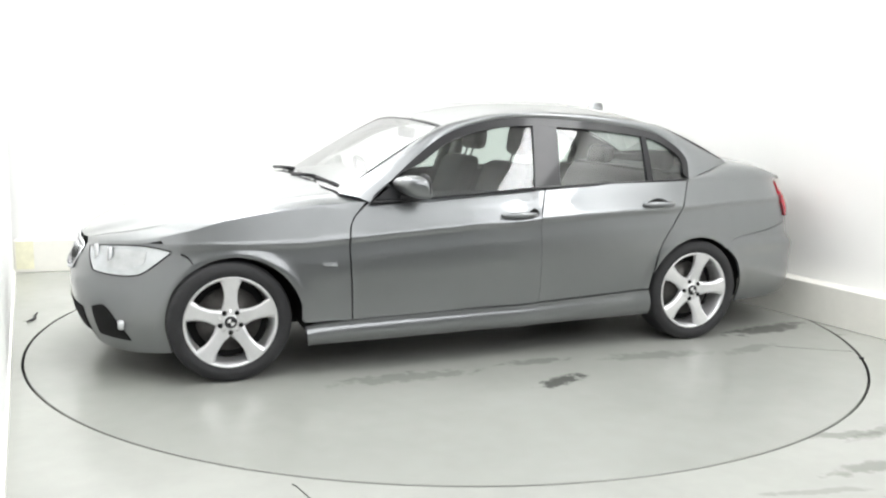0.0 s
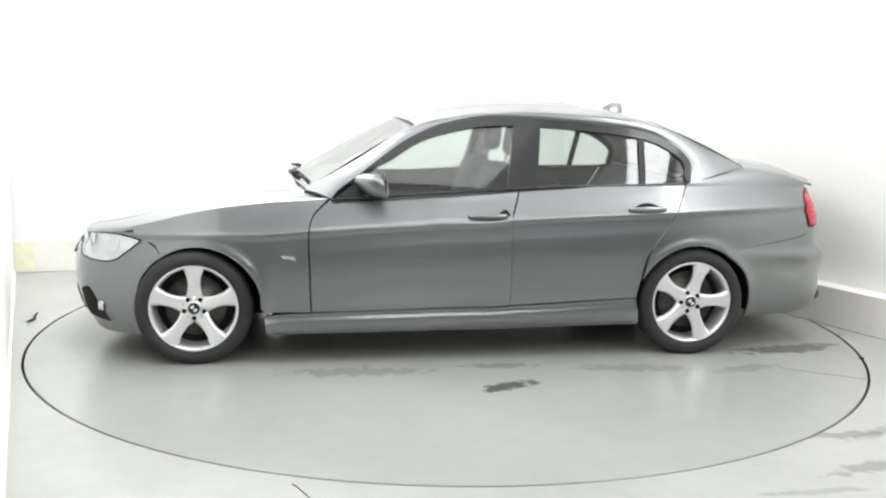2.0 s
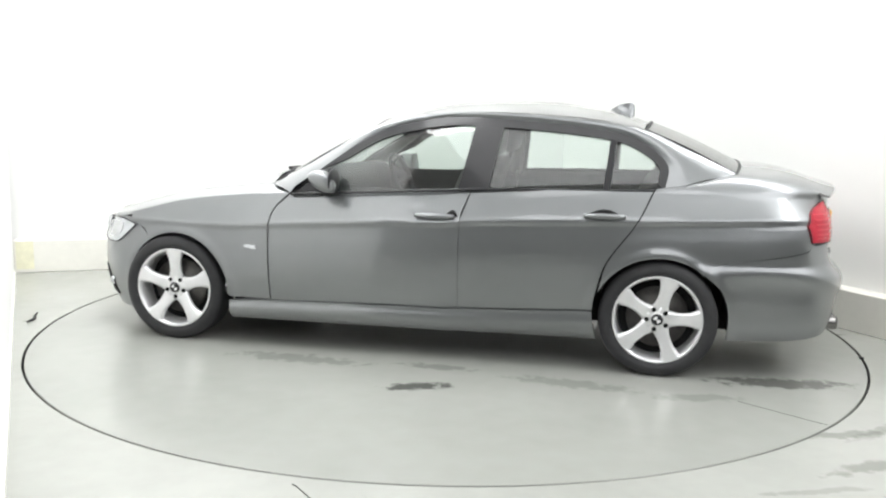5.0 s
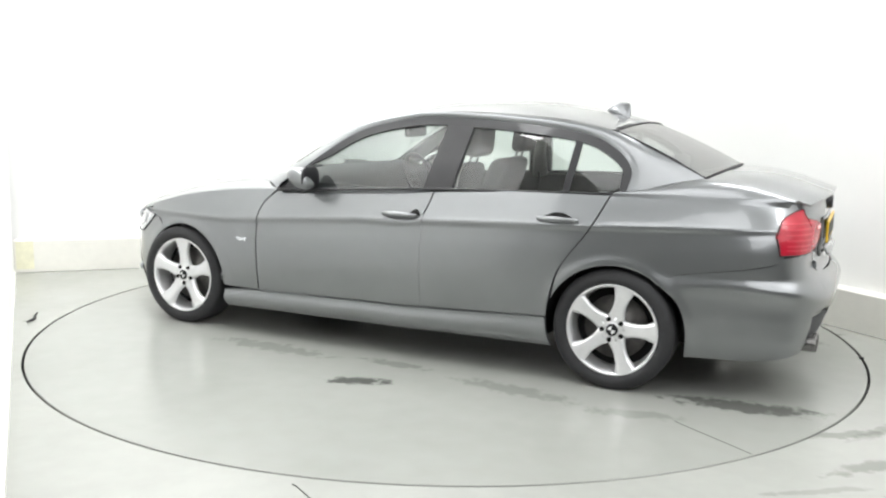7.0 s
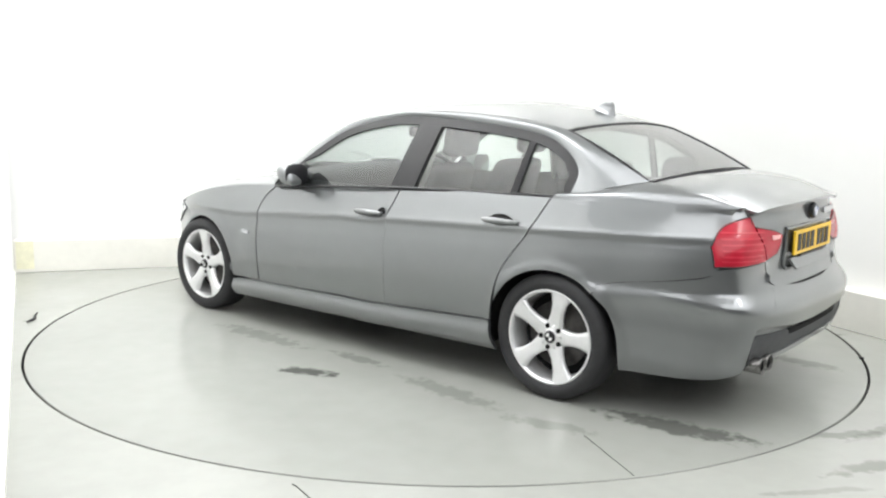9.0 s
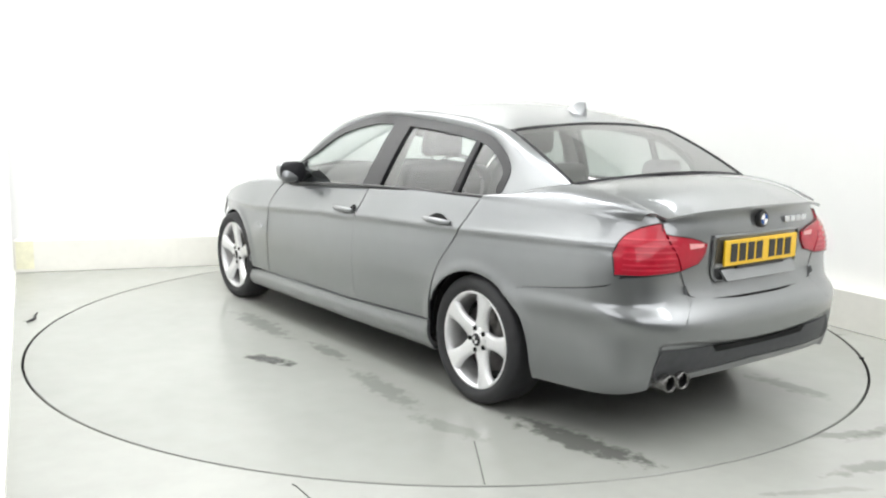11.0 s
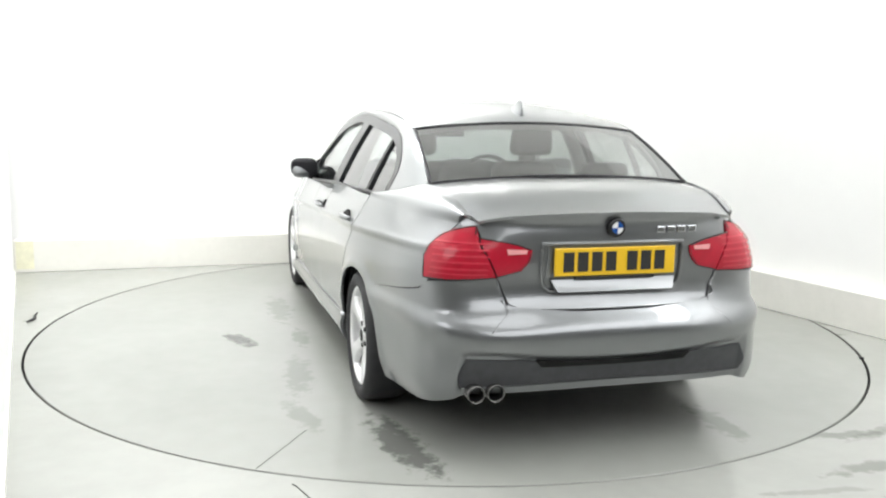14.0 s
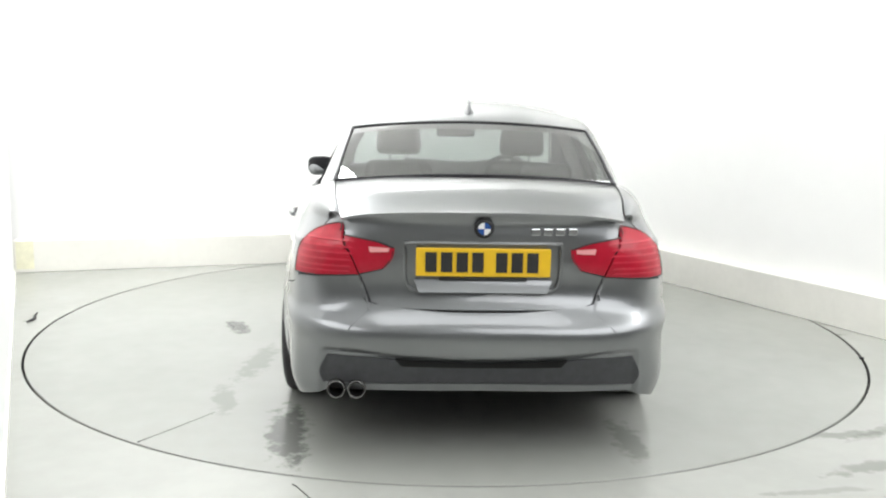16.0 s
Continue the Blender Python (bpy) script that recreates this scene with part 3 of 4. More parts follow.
part("roof", sheet_bm(np.stack([ex + (gx - ex) * (1 - np.abs(q) ** 2), rail_y(ex) * q * 0.998, gz], -1), 0.012, (0, 0, 1)), PAINT, car)
G = np.stack([ex, rail_y(ex) * q * 0.97, gz - 0.035], -1)
part("headliner", sheet_bm(G, 0.0, (0, 0, -1)), LINER, car, "pale cloth headliner")


# screens
def screen(low, high, bow_low, bow_high, crown, nu=31, nv=18):
    q = np.linspace(-1, 1, nu)[:, None]
    v = np.linspace(0, 1, nv)[None, :]
    lx, ly, lz = low
    hx, hy, hz = high
    y = q * (ly + (hy - ly) * v)
    x = lx + (hx - lx) * v + (1 - q * q) * (bow_low + (bow_high - bow_low) * v)
    z = lz + (hz - lz) * v + (1 - q * q) * 0.035 + crown * 4 * v * (1 - v)
    return np.stack([x, y, z], -1)


G = screen((0.785, 0.712, 0.925), (0.205, 0.618, 1.272), 0.11, 0.045, 0.012)
part("windscreen", sheet_bm(G, 0.004, (1, 0, 1)), SCREENGLASS, car, "clear green-tinted windscreen")
RS = screen((-1.742, 0.612, 1.058), (-1.272, 0.568, 1.276), -0.065, -0.035, 0.012)
part("rear_window", sheet_bm(RS, 0.004, (-1, 0, 1)), REARGLASS, car, "clear green-tinted rear window")
for S_, nm in ((RS, "rear_window_seal"), (G, "windscreen_seal")):
    edge = list(S_[:, 0]) + list(S_[-1, 1:]) + list(S_[::-1, -1][1:]) + list(S_[0, ::-1][1:-1])
    part(nm, tube_bm(edge, 0.0075 if nm[0] == "r" else 0.0045, 6, True), BLACK, car, "black rubber seal")

# rear deck: quarter roll and boot lid
lid_c = curve1([-1.80, -1.93, -2.10, -2.22, -2.30][::-1], [1.088, 1.084, 1.056, 1.016, 0.992][::-1])
lid_e = curve1([-1.745, -1.90, -2.05, -2.20, -2.25][::-1], [1.055, 1.044, 1.016, 0.967, 0.955][::-1])
lid_y = curve1([-1.745, -2.00, -2.25][::-1], [0.612, 0.590, 0.552][::-1])
nx, ny = 22, 33
q = np.linspace(-1, 1, ny)[None, :]
u = bx(nx)[:, None]
lip_zq = 0.955 + 0.034 * (1 - np.abs(q) ** 2)
lip_x = np.array([[float(body(s_y(max(0.552 * abs(t), 0.0005)), z)[0]) - 0.010 for t, z in zip(q[0], lip_zq[0])]])
gx = (-1.752 - 0.065 * (1 - q * q)) + (lip_x - (-1.752 - 0.065 * (1 - q * q))) * u
ge = -1.752 - 0.494 * u + 0 * q
gz = lid_e(ge * 1.0) + (lid_c(gx) - lid_e(ge)) * (1 - np.abs(q) ** 2.6)
boot_lid = part("boot_lid", sheet_bm(np.stack([gx, lid_y(ge) * q, gz], -1), 0.012, (0, 0, 1)), PAINT, car)
# lid's rear face, hollowed below the lip
half_top = [(s_at(0.550, 0.947), 0.947), (s_at(0.4, 0.968), 0.968), (s_at(0.2, 0.986), 0.986), (S_R, 0.988)]
half_bot = [(s_at(0.43, 0.632), 0.632), (s_at(0.36, 0.616), 0.616), (s_at(0.17, 0.612), 0.612), (S_R, 0.611)]
half_side = [(s_at(0.43, 0.632), 0.632), (s_at(0.474, 0.735), 0.735), (s_at(0.528, 0.86), 0.86), (s_at(0.550, 0.947), 0.947)]
g = coons(half_bot, half_top, half_side, [(S_R, 0.611), (S_R, 0.988)], 32, 26)
G = on(body, g)
zz = G[..., 2]
G[..., 0] += 0.012 * np.exp(-((zz - 0.945) / 0.03) ** 2) * np.clip(1 - (np.abs(G[..., 1]) / 0.50) ** 6, 0, 1)
H = np.concatenate([G, mirrored(G)[::-1][1:]])
part("boot_face", sheet_bm(H, 0.012, (-1, 0, 0)), PAINT, boot_lid)

# painted inner skin behind the rear corners
grid = np.stack(np.meshgrid(np.linspace(s_at(0.545, 0.94), -2.07, 20), np.linspace(0.890, 0.975, 8), indexing="ij"), -1)
side_parts("rear_corner", on(body, grid, -0.003), PAINT, 0.0)
grid = np.stack(np.meshgrid(np.linspace(-2.64, -2.06, 24), np.linspace(0.58, 0.893, 16), indexing="ij"), -1)
side_parts("rear_inner_skin", on(body, grid, -0.008), PLASTIC, 0.0, "dark inner skin behind the panel gaps")
grid = np.stack(np.meshgrid(np.linspace(1.625, 2.34, 24), np.linspace(0.53, 0.70, 10), indexing="ij"), -1)
side_parts("front_inner_skin", on(body, grid, -0.006), PAINT, 0.0)
# tail lights
def lamp_patch(bottom, top, left, right, material, name, parent, off, nu=22, nv=14, label=""):
    g = coons(bottom, top, left, right, nu, nv)
    G = on(body, g, off)
    out = []
    for sd in (1, -1):
        H = G if sd > 0 else mirrored(G)
        out.append(part(name, sheet_bm(H, 0.018, (-1, 0.5 * sd, 0)), material, parent, label))
    return out


q0, q1, q2 = [(s_at(y, z), z) for y, z in ((0.482, 0.738), (0.514, 0.81), (0.549, 0.902))]
r0, r1, r2 = [(s_at(y, z), z) for y, z in ((0.476, 0.740), (0.507, 0.81), (0.538, 0.889))]
lamp_patch([(-2.088, 0.728), (-2.25, 0.730), q0], [(-2.068, 0.812), (-2.13, 0.892), (-2.26, 0.933), q2],
           [(-2.088, 0.728), (-2.068, 0.812)], [q0, q1, q2], REDLENS, "tail_light", car, 0.008, label="red tail light lens")
lamp_patch([r0, (-2.490, 0.762)], [r2, (-2.45, 0.868), (-2.530, 0.845)],
           [r0, r1, r2], [(-2.490, 0.762), (-2.520, 0.80), (-2.530, 0.845)], REDLENS, "inner_tail_light", boot_lid, 0.008, label="red inner tail light lens")
lamp_patch([(-2.43, 0.826), (-2.505, 0.830)], [(-2.425, 0.848), (-2.51, 0.845)], [(-2.43, 0.826), (-2.425, 0.848)], [(-2.505, 0.830), (-2.51, 0.845)], PINKLENS, "reversing_light", boot_lid, 0.011, 8, 5, "pale reversing light strip")
for z0, z1 in ((0.748, 0.754), (0.766, 0.774), (0.790, 0.798), (0.814, 0.822), (0.838, 0.846), (0.862, 0.869)):
    lamp_patch([(-2.115, z0), (-2.25, z0), (-2.365, z0)], [(-2.115, z1), (-2.25, z1), (-2.352, z1)], [(-2.115, z0), (-2.115, z1)], [(-2.365, z0), (-2.352, z1)], REDLIGHT, "lens_rib", car, 0.0105, 14, 3, "brighter red lens rib")

def lamp_edge(pts, parent, name):
    """A thin dark seal along a lamp's outline, on both sides."""
    for sd in (1, -1):
        P = body(pts[:, 0], pts[:, 1])
        part(name, tube_bm([(p[0] - 0.005, sd * (p[1] + 0.006), p[2]) for p in P], 0.0035, 6), BLACK, parent, "thin black lamp seal")


lamp_edge(np.concatenate([spline([q0, (-2.25, 0.730), (-2.088, 0.728)], 14), spline([(-2.088, 0.728), (-2.068, 0.812)], 6)[1:], spline([(-2.068, 0.812), (-2.13, 0.892), (-2.26, 0.933), q2], 18)[1:]]), car, "tail_light_seal")
lamp_edge(np.concatenate([spline([r0, (-2.490, 0.762)], 8), spline([(-2.490, 0.762), (-2.520, 0.80), (-2.530, 0.845)], 8)[1:], spline([(-2.530, 0.845), (-2.45, 0.868), r2], 12)[1:]]), boot_lid, "inner_light_seal")

# lower rear insert, slot and tail pipes
g = coons([(s_at(0.62, 0.305), 0.305), (s_at(0.3, 0.318), 0.318), (S_R, 0.322)], [(s_at(0.60, 0.425), 0.425), (s_at(0.36, 0.420), 0.420), (s_at(0.29, 0.392), 0.392), (S_R, 0.388)], [(s_at(0.62, 0.305), 0.305), (s_at(0.635, 0.36), 0.36), (s_at(0.60, 0.425), 0.425)], [(S_R, 0.322), (S_R, 0.388)], 40, 8)
G = on(body, g, 0.005)
part("diffuser", sheet_bm(np.concatenate([G, mirrored(G)[::-1][1:]]), 0.012, (-1, 0, 0)), PLASTIC, rear_bumper, "dark grey plastic diffuser insert")
# The slot's shade, drawn as a black sheet over the bumper.
g = coons([(s_at(0.31, 0.392), 0.392), (S_R, 0.388)], [(s_at(0.335, 0.420), 0.420), (S_R, 0.408)], [(s_at(0.31, 0.392), 0.392), (s_at(0.335, 0.420), 0.420)], [(S_R, 0.388), (S_R, 0.408)], 20, 4)
G = on(body, g, 0.008)
part("slot", sheet_bm(np.concatenate([G, mirrored(G)[::-1][1:]]), 0.012, (-1, 0, 0)), GAPBLACK, rear_bumper, "black sheet for the shade in the slot above the diffuser")
g = coons([(s_at(0.60, 0.282), 0.282), (s_at(0.3, 0.286), 0.286), (S_R, 0.288)], [(s_at(0.61, 0.306), 0.306), (s_at(0.3, 0.316), 0.316), (S_R, 0.320)], [(s_at(0.60, 0.282), 0.282), (s_at(0.61, 0.306), 0.306)], [(S_R, 0.288), (S_R, 0.320)], 40, 5)
G = on(body, g, 0.010)
part("bumper_lip", sheet_bm(np.concatenate([G, mirrored(G)[::-1][1:]]), 0.016, (-1, 0, 0.2)), PAINT, rear_bumper, "grey lip below the diffuser insert")
for yy in (0.566, 0.486):
    pipe = part("tail_pipe", lathe_bm([(0.028, -2.16), (0.029, -2.292), (0.034, -2.308), (0.037, -2.296), (0.037, -2.14)], 28, "x", (0, yy, 0.287)), PIPEMETAL, car, "smoked steel round tail pipe")
    part("pipe_bore", lathe_bm([(0.0002, -2.20), (0.0275, -2.20), (0.0275, -2.30)], 24, "x", (0, yy, 0.287)), GAPBLACK, pipe)

# number plate, its recess, badges
def rear_x(y, z, off=0.0):
    P = body(s_y(max(abs(y), 0.0005)), z)
    return float(P[0]) - off


g = coons([(s_y(0.272), 0.682), (S_R, 0.678)], [(s_y(0.300), 0.866), (S_R, 0.870)], [(s_y(0.272), 0.682), (s_y(0.30), 0.72), (s_y(0.300), 0.866)], [(S_R, 0.678), (S_R, 0.870)], 16, 10)
G = on(body, g, 0.004)
part("plate_surround", sheet_bm(np.concatenate([G, mirrored(G)[::-1][1:]]), 0.006, (-1, 0, 0)), PAINT, boot_lid)
G = np.array([[(-2.288 - 0.026 * (1 - v) ** 1.3, y * (0.93 + 0.07 * v), 0.682 + 0.046 * v) for v in np.linspace(0, 1, 5)] for y in np.linspace(-0.268, 0.268, 9)])
part("plate_ledge", sheet_bm(G, 0.010, (-1, 0, 0.4)), PAINT, boot_lid, "grey ledge below the number plate")
edge = np.concatenate([spline([(0.272, 0.682), (-0.272, 0.682)], 12), spline([(-0.272, 0.682), (-0.300, 0.72), (-0.304, 0.868)], 8)[1:], spline([(-0.304, 0.868), (0.304, 0.868)], 12)[1:], spline([(0.304, 0.868), (0.300, 0.72), (0.272, 0.682)], 8)[1:-1]])
part("plate_frame", tube_bm([(rear_x(y, z, 0.004), y, z) for y, z in edge], 0.008, 8, True), PAINT, boot_lid, "grey moulded edge round the plate recess")
plate = part("number_plate", box_bm(-2.301, -2.289, -0.26, 0.26, 0.742, 0.853, 0.004), PLATE, boot_lid, "yellow number plate with dark character bars", False)
cx = [0.202, 0.142, 0.082, 0.022, -0.070, -0.130, -0.190]
for c in cx:
    part("character_bar", box_bm(-2.3035, -2.300, c - 0.022, c + 0.022, 0.760, 0.837), INK, plate, "", False)
part("plate_fixing", box_bm(-2.300, -2.285, -0.17, 0.17, 0.727, 0.739, 0.002), INK, boot_lid, "dark strip below the plate", False)
bz = 0.929
bx0 = rear_x(0, bz) - 0.004
badge = part("badge", lathe_bm([(0.0002, bx0 - 0.012), (0.029, bx0 - 0.012), (0.034, bx0 - 0.011), (0.038, bx0 - 0.006), (0.039, bx0 + 0.03)], 32, "x", (0, 0, bz)), GLOSSBLACK, boot_lid, "round enamel badge with chrome rim")
for a, mt in ((0, WHITEENAMEL), (90, BADGEBLUE), (180, WHITEENAMEL), (270, BADGEBLUE)):
    bm = bmesh.new()
    v0 = bm.verts.new((bx0 - 0.0135, 0, bz))
    arc = [bm.verts.new((bx0 - 0.013, 0.024 * math.cos(radians(a + t)), bz + 0.024 * math.sin(radians(a + t)))) for t in range(0, 91, 15)]
    for i in range(len(arc) - 1):
        bm.faces.new((v0, arc[i], arc[i + 1]))
    part("badge_quarter", bm, mt, badge)
for i, yy in enumerate((-0.200, -0.248, -0.296, -0.346)):
    xx = rear_x(yy, 0.916)
    part("model_letter_bar", box_bm(xx - 0.006, xx + 0.02, yy - 0.018, yy + 0.018, 0.903, 0.930, 0.003), CHROME, boot_lid, "chrome model lettering as a plain bar", False)

# side glass, trims
for nm, pts_b, pts_t in (
    ("front_side_window", [(-0.335, 0.945), (0.1, 0.918), (0.60, 0.893)], [(-0.375, 1.305), (-0.15, 1.288), (0.18, 1.214), (0.43, 1.045), (0.60, 0.905)]),
    ("rear_side_window", [(-1.075, 0.965), (-0.7, 0.955), (-0.455, 0.950)], [(-1.10, 1.250), (-0.80, 1.287), (-0.515, 1.305)]),
    ("quarter_window", [(-1.365, 0.978), (-1.10, 0.968)], [(-1.375, 1.095), (-1.285, 1.180), (-1.125, 1.242)])):
    g = coons(pts_b, pts_t, [pts_b[0], pts_t[0]], [pts_b[-1], pts_t[-1]], 24, 14)
    side_parts(nm, on(cabin, g, -0.012), GLASS, 0.004, "clear tinted side window")
outline = [cabin(*p) for p in DLO]
trim = spline([tuple(p) for p in outline], 90)
for sd in (1, -1):
    flat = np.array(trim)
    inner = flat.copy()
    ctr = np.array([-0.35, 0, 1.06])
    dirn = ctr - flat
    dirn[:, 1] = 0
    dirn[:, 0] *= 0.12
    dirn /= np.linalg.norm(dirn, axis=1, keepdims=True)
    inn = flat + dirn * 0.044
    inn = np.array([cabin(p[0], p[2]) for p in inn])
    G = np.stack([flat + np.array([0, 0.003, 0.001]), inn + np.array([0, 0.002, 0])], 1)
    G = G if sd > 0 else mirrored(G)
    part("window_trim", sheet_bm(G, 0.012, (0, sd, 0)), GLOSSBLACK, car, "gloss black window surround trim")
G = on(cabin, coons([(-0.465, 0.948), (-0.300, 0.943)], [(-0.52, 1.308), (-0.365, 1.312)], [(-0.465, 0.948), (-0.52, 1.308)], [(-0.300, 0.943), (-0.365, 1.312)], 8, 14), 0.001)
side_parts("centre_pillar", G, GLOSSBLACK, 0.03, "gloss black centre pillar cover")
G = on(cabin, coons([(-1.105, 0.966), (-1.068, 0.964)], [(-1.130, 1.262), (-1.095, 1.266)], [(-1.105, 0.966), (-1.130, 1.262)], [(-1.068, 0.964), (-1.095, 1.266)], 4, 12), 0.0)
side_parts("window_divider", G, BLACK, 0.02, "black window divider bar")
G = on(cabin, coons([(0.435, 0.905), (0.648, 0.892)], [(0.435, 1.03), (0.620, 0.905)], [(0.435, 0.905), (0.435, 1.03)], [(0.648, 0.892), (0.620, 0.905)], 8, 8), 0.003)
side_parts("mirror_triangle", G, BLACK, 0.015, "black mirror mounting triangle")
for sd in (1, -1):
    pts = [cabin(x, z) for x, z in ((0.655, 0.882), (0.1, 0.917), (-0.362, 0.9435), (-0.8, 0.957), (-1.39, 0.969))]
    pts = [(p[0], sd * (p[1] + 0.006), p[2]) for p in spline([tuple(p) for p in pts], 40)]
    part("belt_trim", tube_bm(pts, 0.0085, 6), GLOSSBLACK, car, "black belt-line trim strip")

# shoulder fill between door tops and glass, door inner panels and liners
for nm, x0, x1 in (("belt_shelf", -1.36, 0.66),):
    xs = np.linspace(x0, x1, 40)
    zb = np.interp(xs, [-1.36, -0.362, 0.66], [0.963, 0.941, 0.880])
    a = np.stack([body(x, z - 0.006) for x, z in zip(xs, zb)])
    b = np.stack([cabin(x, z + 0.006) for x, z in zip(xs, zb)])
    b[:, 1] -= 0.03
    a[:, 1] -= 0.004
    side_parts(nm, np.stack([a, b], 1), GAPBLACK, 0.0, "black inner belt rail")
xs, zs_ = np.meshgrid(np.linspace(-1.02, 0.95, 30), np.linspace(0.20, 0.93, 14), indexing="ij")
zs_ = 0.20 + (zs_ - 0.20) * np.interp(xs, [0.45, 0.70], [1.0, 0.84])
G = body(xs, zs_)
G[..., 1] -= 0.05
side_parts("door_lining", G, CABIN, 0.0, "dark inner door lining")

# handles
for dx, dz, door in ((-0.185, 0.800, front_door), (-1.085, 0.838, rear_door)):
    for sd, dr in zip((1, -1), door):
        c = body(dx, dz)
        pts = []
        for t in np.linspace(0, 1, 13):
            x = dx + 0.105 - 0.21 * t
            y = body(x, dz)[1] + 0.006 + 0.020 * math.sin(math.pi * t) ** 0.6
            pts.append((x, sd * y, dz + 0.002 * math.sin(math.pi * t)))
        h = part("handle", tube_bm(pts, [0.011 + 0.005 * math.sin(math.pi * t) for t in np.linspace(0, 1, 13)], 10), PAINT, dr)
        # Shade behind the handle, put in as a black sheet on the door.
        g = coons([(dx - 0.080, dz + 0.002), (dx + 0.080, dz + 0.002)], [(dx - 0.076, dz + 0.012), (dx - 0.035, dz + 0.029), (dx, dz + 0.034), (dx + 0.035, dz + 0.029), (dx + 0.076, dz + 0.012)], [(dx - 0.080, dz + 0.002), (dx - 0.076, dz + 0.012)], [(dx + 0.080, dz + 0.002), (dx + 0.076, dz + 0.012)], 18, 5)
        G = body(g[..., 0], g[..., 1])
        G[..., 1] += 0.007
        part("handle_shade", sheet_bm(G if sd > 0 else mirrored(G), 0.012, (0, sd, 0)), GAPBLACK, dr, "black sheet for the shade behind the handle")

# side repeater lamps
g = coons([(0.845, 0.566), (0.920, 0.574)], [(0.848, 0.588), (0.918, 0.592)], [(0.845, 0.566), (0.848, 0.588)], [(0.920, 0.574), (0.918, 0.592)], 8, 5)
side_parts("side_repeater", on(body, g, 0.006), CLEARLAMP, 0.006, "pale clear side indicator")

# mirrors
for sd in (1, -1):
    bm = bmesh.new()
    bmesh.ops.create_uvsphere(bm, u_segments=28, v_segments=18, radius=1)
    for v in bm.verts:
        x, y, z = v.co
        sx = math.copysign(abs(x) ** 0.85, x)
        sy = math.copysign(abs(y) ** 0.66, y)
        sz = math.copysign(abs(z) ** 0.78, z)
        v.co = Vector((0.425 + (0.100 * sx * (1 - 0.25 * max(0, -sz)) if sx > 0 else 0.055 * sx) - 0.025 * sy + 0.02 * sz, sd * (0.885 + 0.096 * sy), 0.968 + 0.068 * sz * (0.88 + 0.12 * sy) + 0.01 * sx * (sx < 0)))
    mirror = part("door_mirror", bm, PAINT, car, "grey door mirror with black glass side")
    bm = bmesh.new()
    bmesh.ops.create_uvsphere(bm, u_segments=24, v_segments=10, radius=1)
    for v in bm.verts:
        x, y, z = v.co
        v.co = Vector((0.379 + 0.012 * x, sd * (0.895 + 0.088 * math.copysign(abs(y) ** 0.65, y)), 0.972 + 0.062 * math.copysign(abs(z) ** 0.65, z)))
    part("mirror_glass", bm, GLOSSBLACK, mirror, "dark mirror glass")
    part("mirror_foot", tube_bm([(0.50, sd * 0.785, 0.897), (0.46, sd * 0.82, 0.905), (0.43, sd * 0.87, 0.925)], [0.030, 0.022, 0.024], 10), BLACK, mirror, "black mirror foot")

# roof aerial fin: an oval foot that tapers into a thin blade leaning back
rings = []
for t in np.linspace(0, 1, 9):
    cx_, hx, hy, z = -1.12 - 0.045 * t, 0.085 * (1 - t) ** 0.8 + 0.026 * t, 0.032 * (1 - t) ** 2.2 + 0.005, 1.350 + 0.070 * t
    rings.append([(cx_ + hx * math.cos(a_) , hy * math.sin(a_), z + 0.012 * (1 - t) * math.cos(a_)) for a_ in np.linspace(0, 2 * math.pi, 25)])
rings.append([(-1.165 + 0.010 * math.cos(a_), 0.002 * math.sin(a_), 1.422) for a_ in np.linspace(0, 2 * math.pi, 25)])
part("aerial_fin", sheet_bm(np.array(rings), 0.0), PAINT, car)

# headlights, grille, intakes
def front_patch(b, t, l, r, material, name, off, label, nu=20, nv=10, parent=None, centre=False):
    G = on(body, coons(b, t, l, r, nu, nv), off)
    if centre:
        return [part(name, sheet_bm(np.concatenate([G, mirrored(G)[::-1][1:]]), 0.012, (1, 0, 0)), material, parent or car, label)]
    return [part(name, sheet_bm(G if sd > 0 else mirrored(G), 0.012, (1, 0.5 * sd, 0)), material, parent or car, label) for sd in (1, -1)]


hb = [(1.672, 0.655), (1.745, 0.597), (1.825, 0.546), (1.95, 0.536), (2.115, 0.546)]
ht = [(1.672, 0.662), (1.78, 0.682), (1.894, 0.686), (2.08, 0.674), (2.24, 0.652)]
front_patch(hb, ht, [hb[0], ht[0]], [hb[-1], ht[-1]], CLEARLAMP, "headlight", 0.003, "clear headlight with bright reflectors", 26, 10)
edge = np.concatenate([spline(hb, 26), spline([hb[-1], ht[-1]], 6)[1:], spline(ht, 26)[::-1][1:], ])
for sd in (1, -1):
    part("headlight_seal", tube_bm([(p[0] + 0.003, sd * (p[1] + 0.003), p[2]) for p in body(edge[:, 0], edge[:, 1])], 0.004, 6, True), BLACK, car, "black headlight seal")
front_patch([(1.80, 0.600), (1.90, 0.566), (2.02, 0.570)], [(1.80, 0.655), (1.90, 0.664), (2.06, 0.650)], [(1.80, 0.600), (1.80, 0.655)], [(2.02, 0.570), (2.06, 0.650)], BEZEL, "headlight_bezel", 0.006, "dark grey headlight bezel", 12, 8)
for sc in (0.60, 0.50):
    P = body(s_y(sc, False), 0.632)
    for sd in (1, -1):
        part("headlight_ring", lathe_bm([(0.020, 0.0), (0.034, 0.004), (0.038, 0.010), (0.040, -0.01)], 20, "x", (P[0] - 0.004, sd * P[1], P[2])), CHROME, car, "bright headlight projector ring")
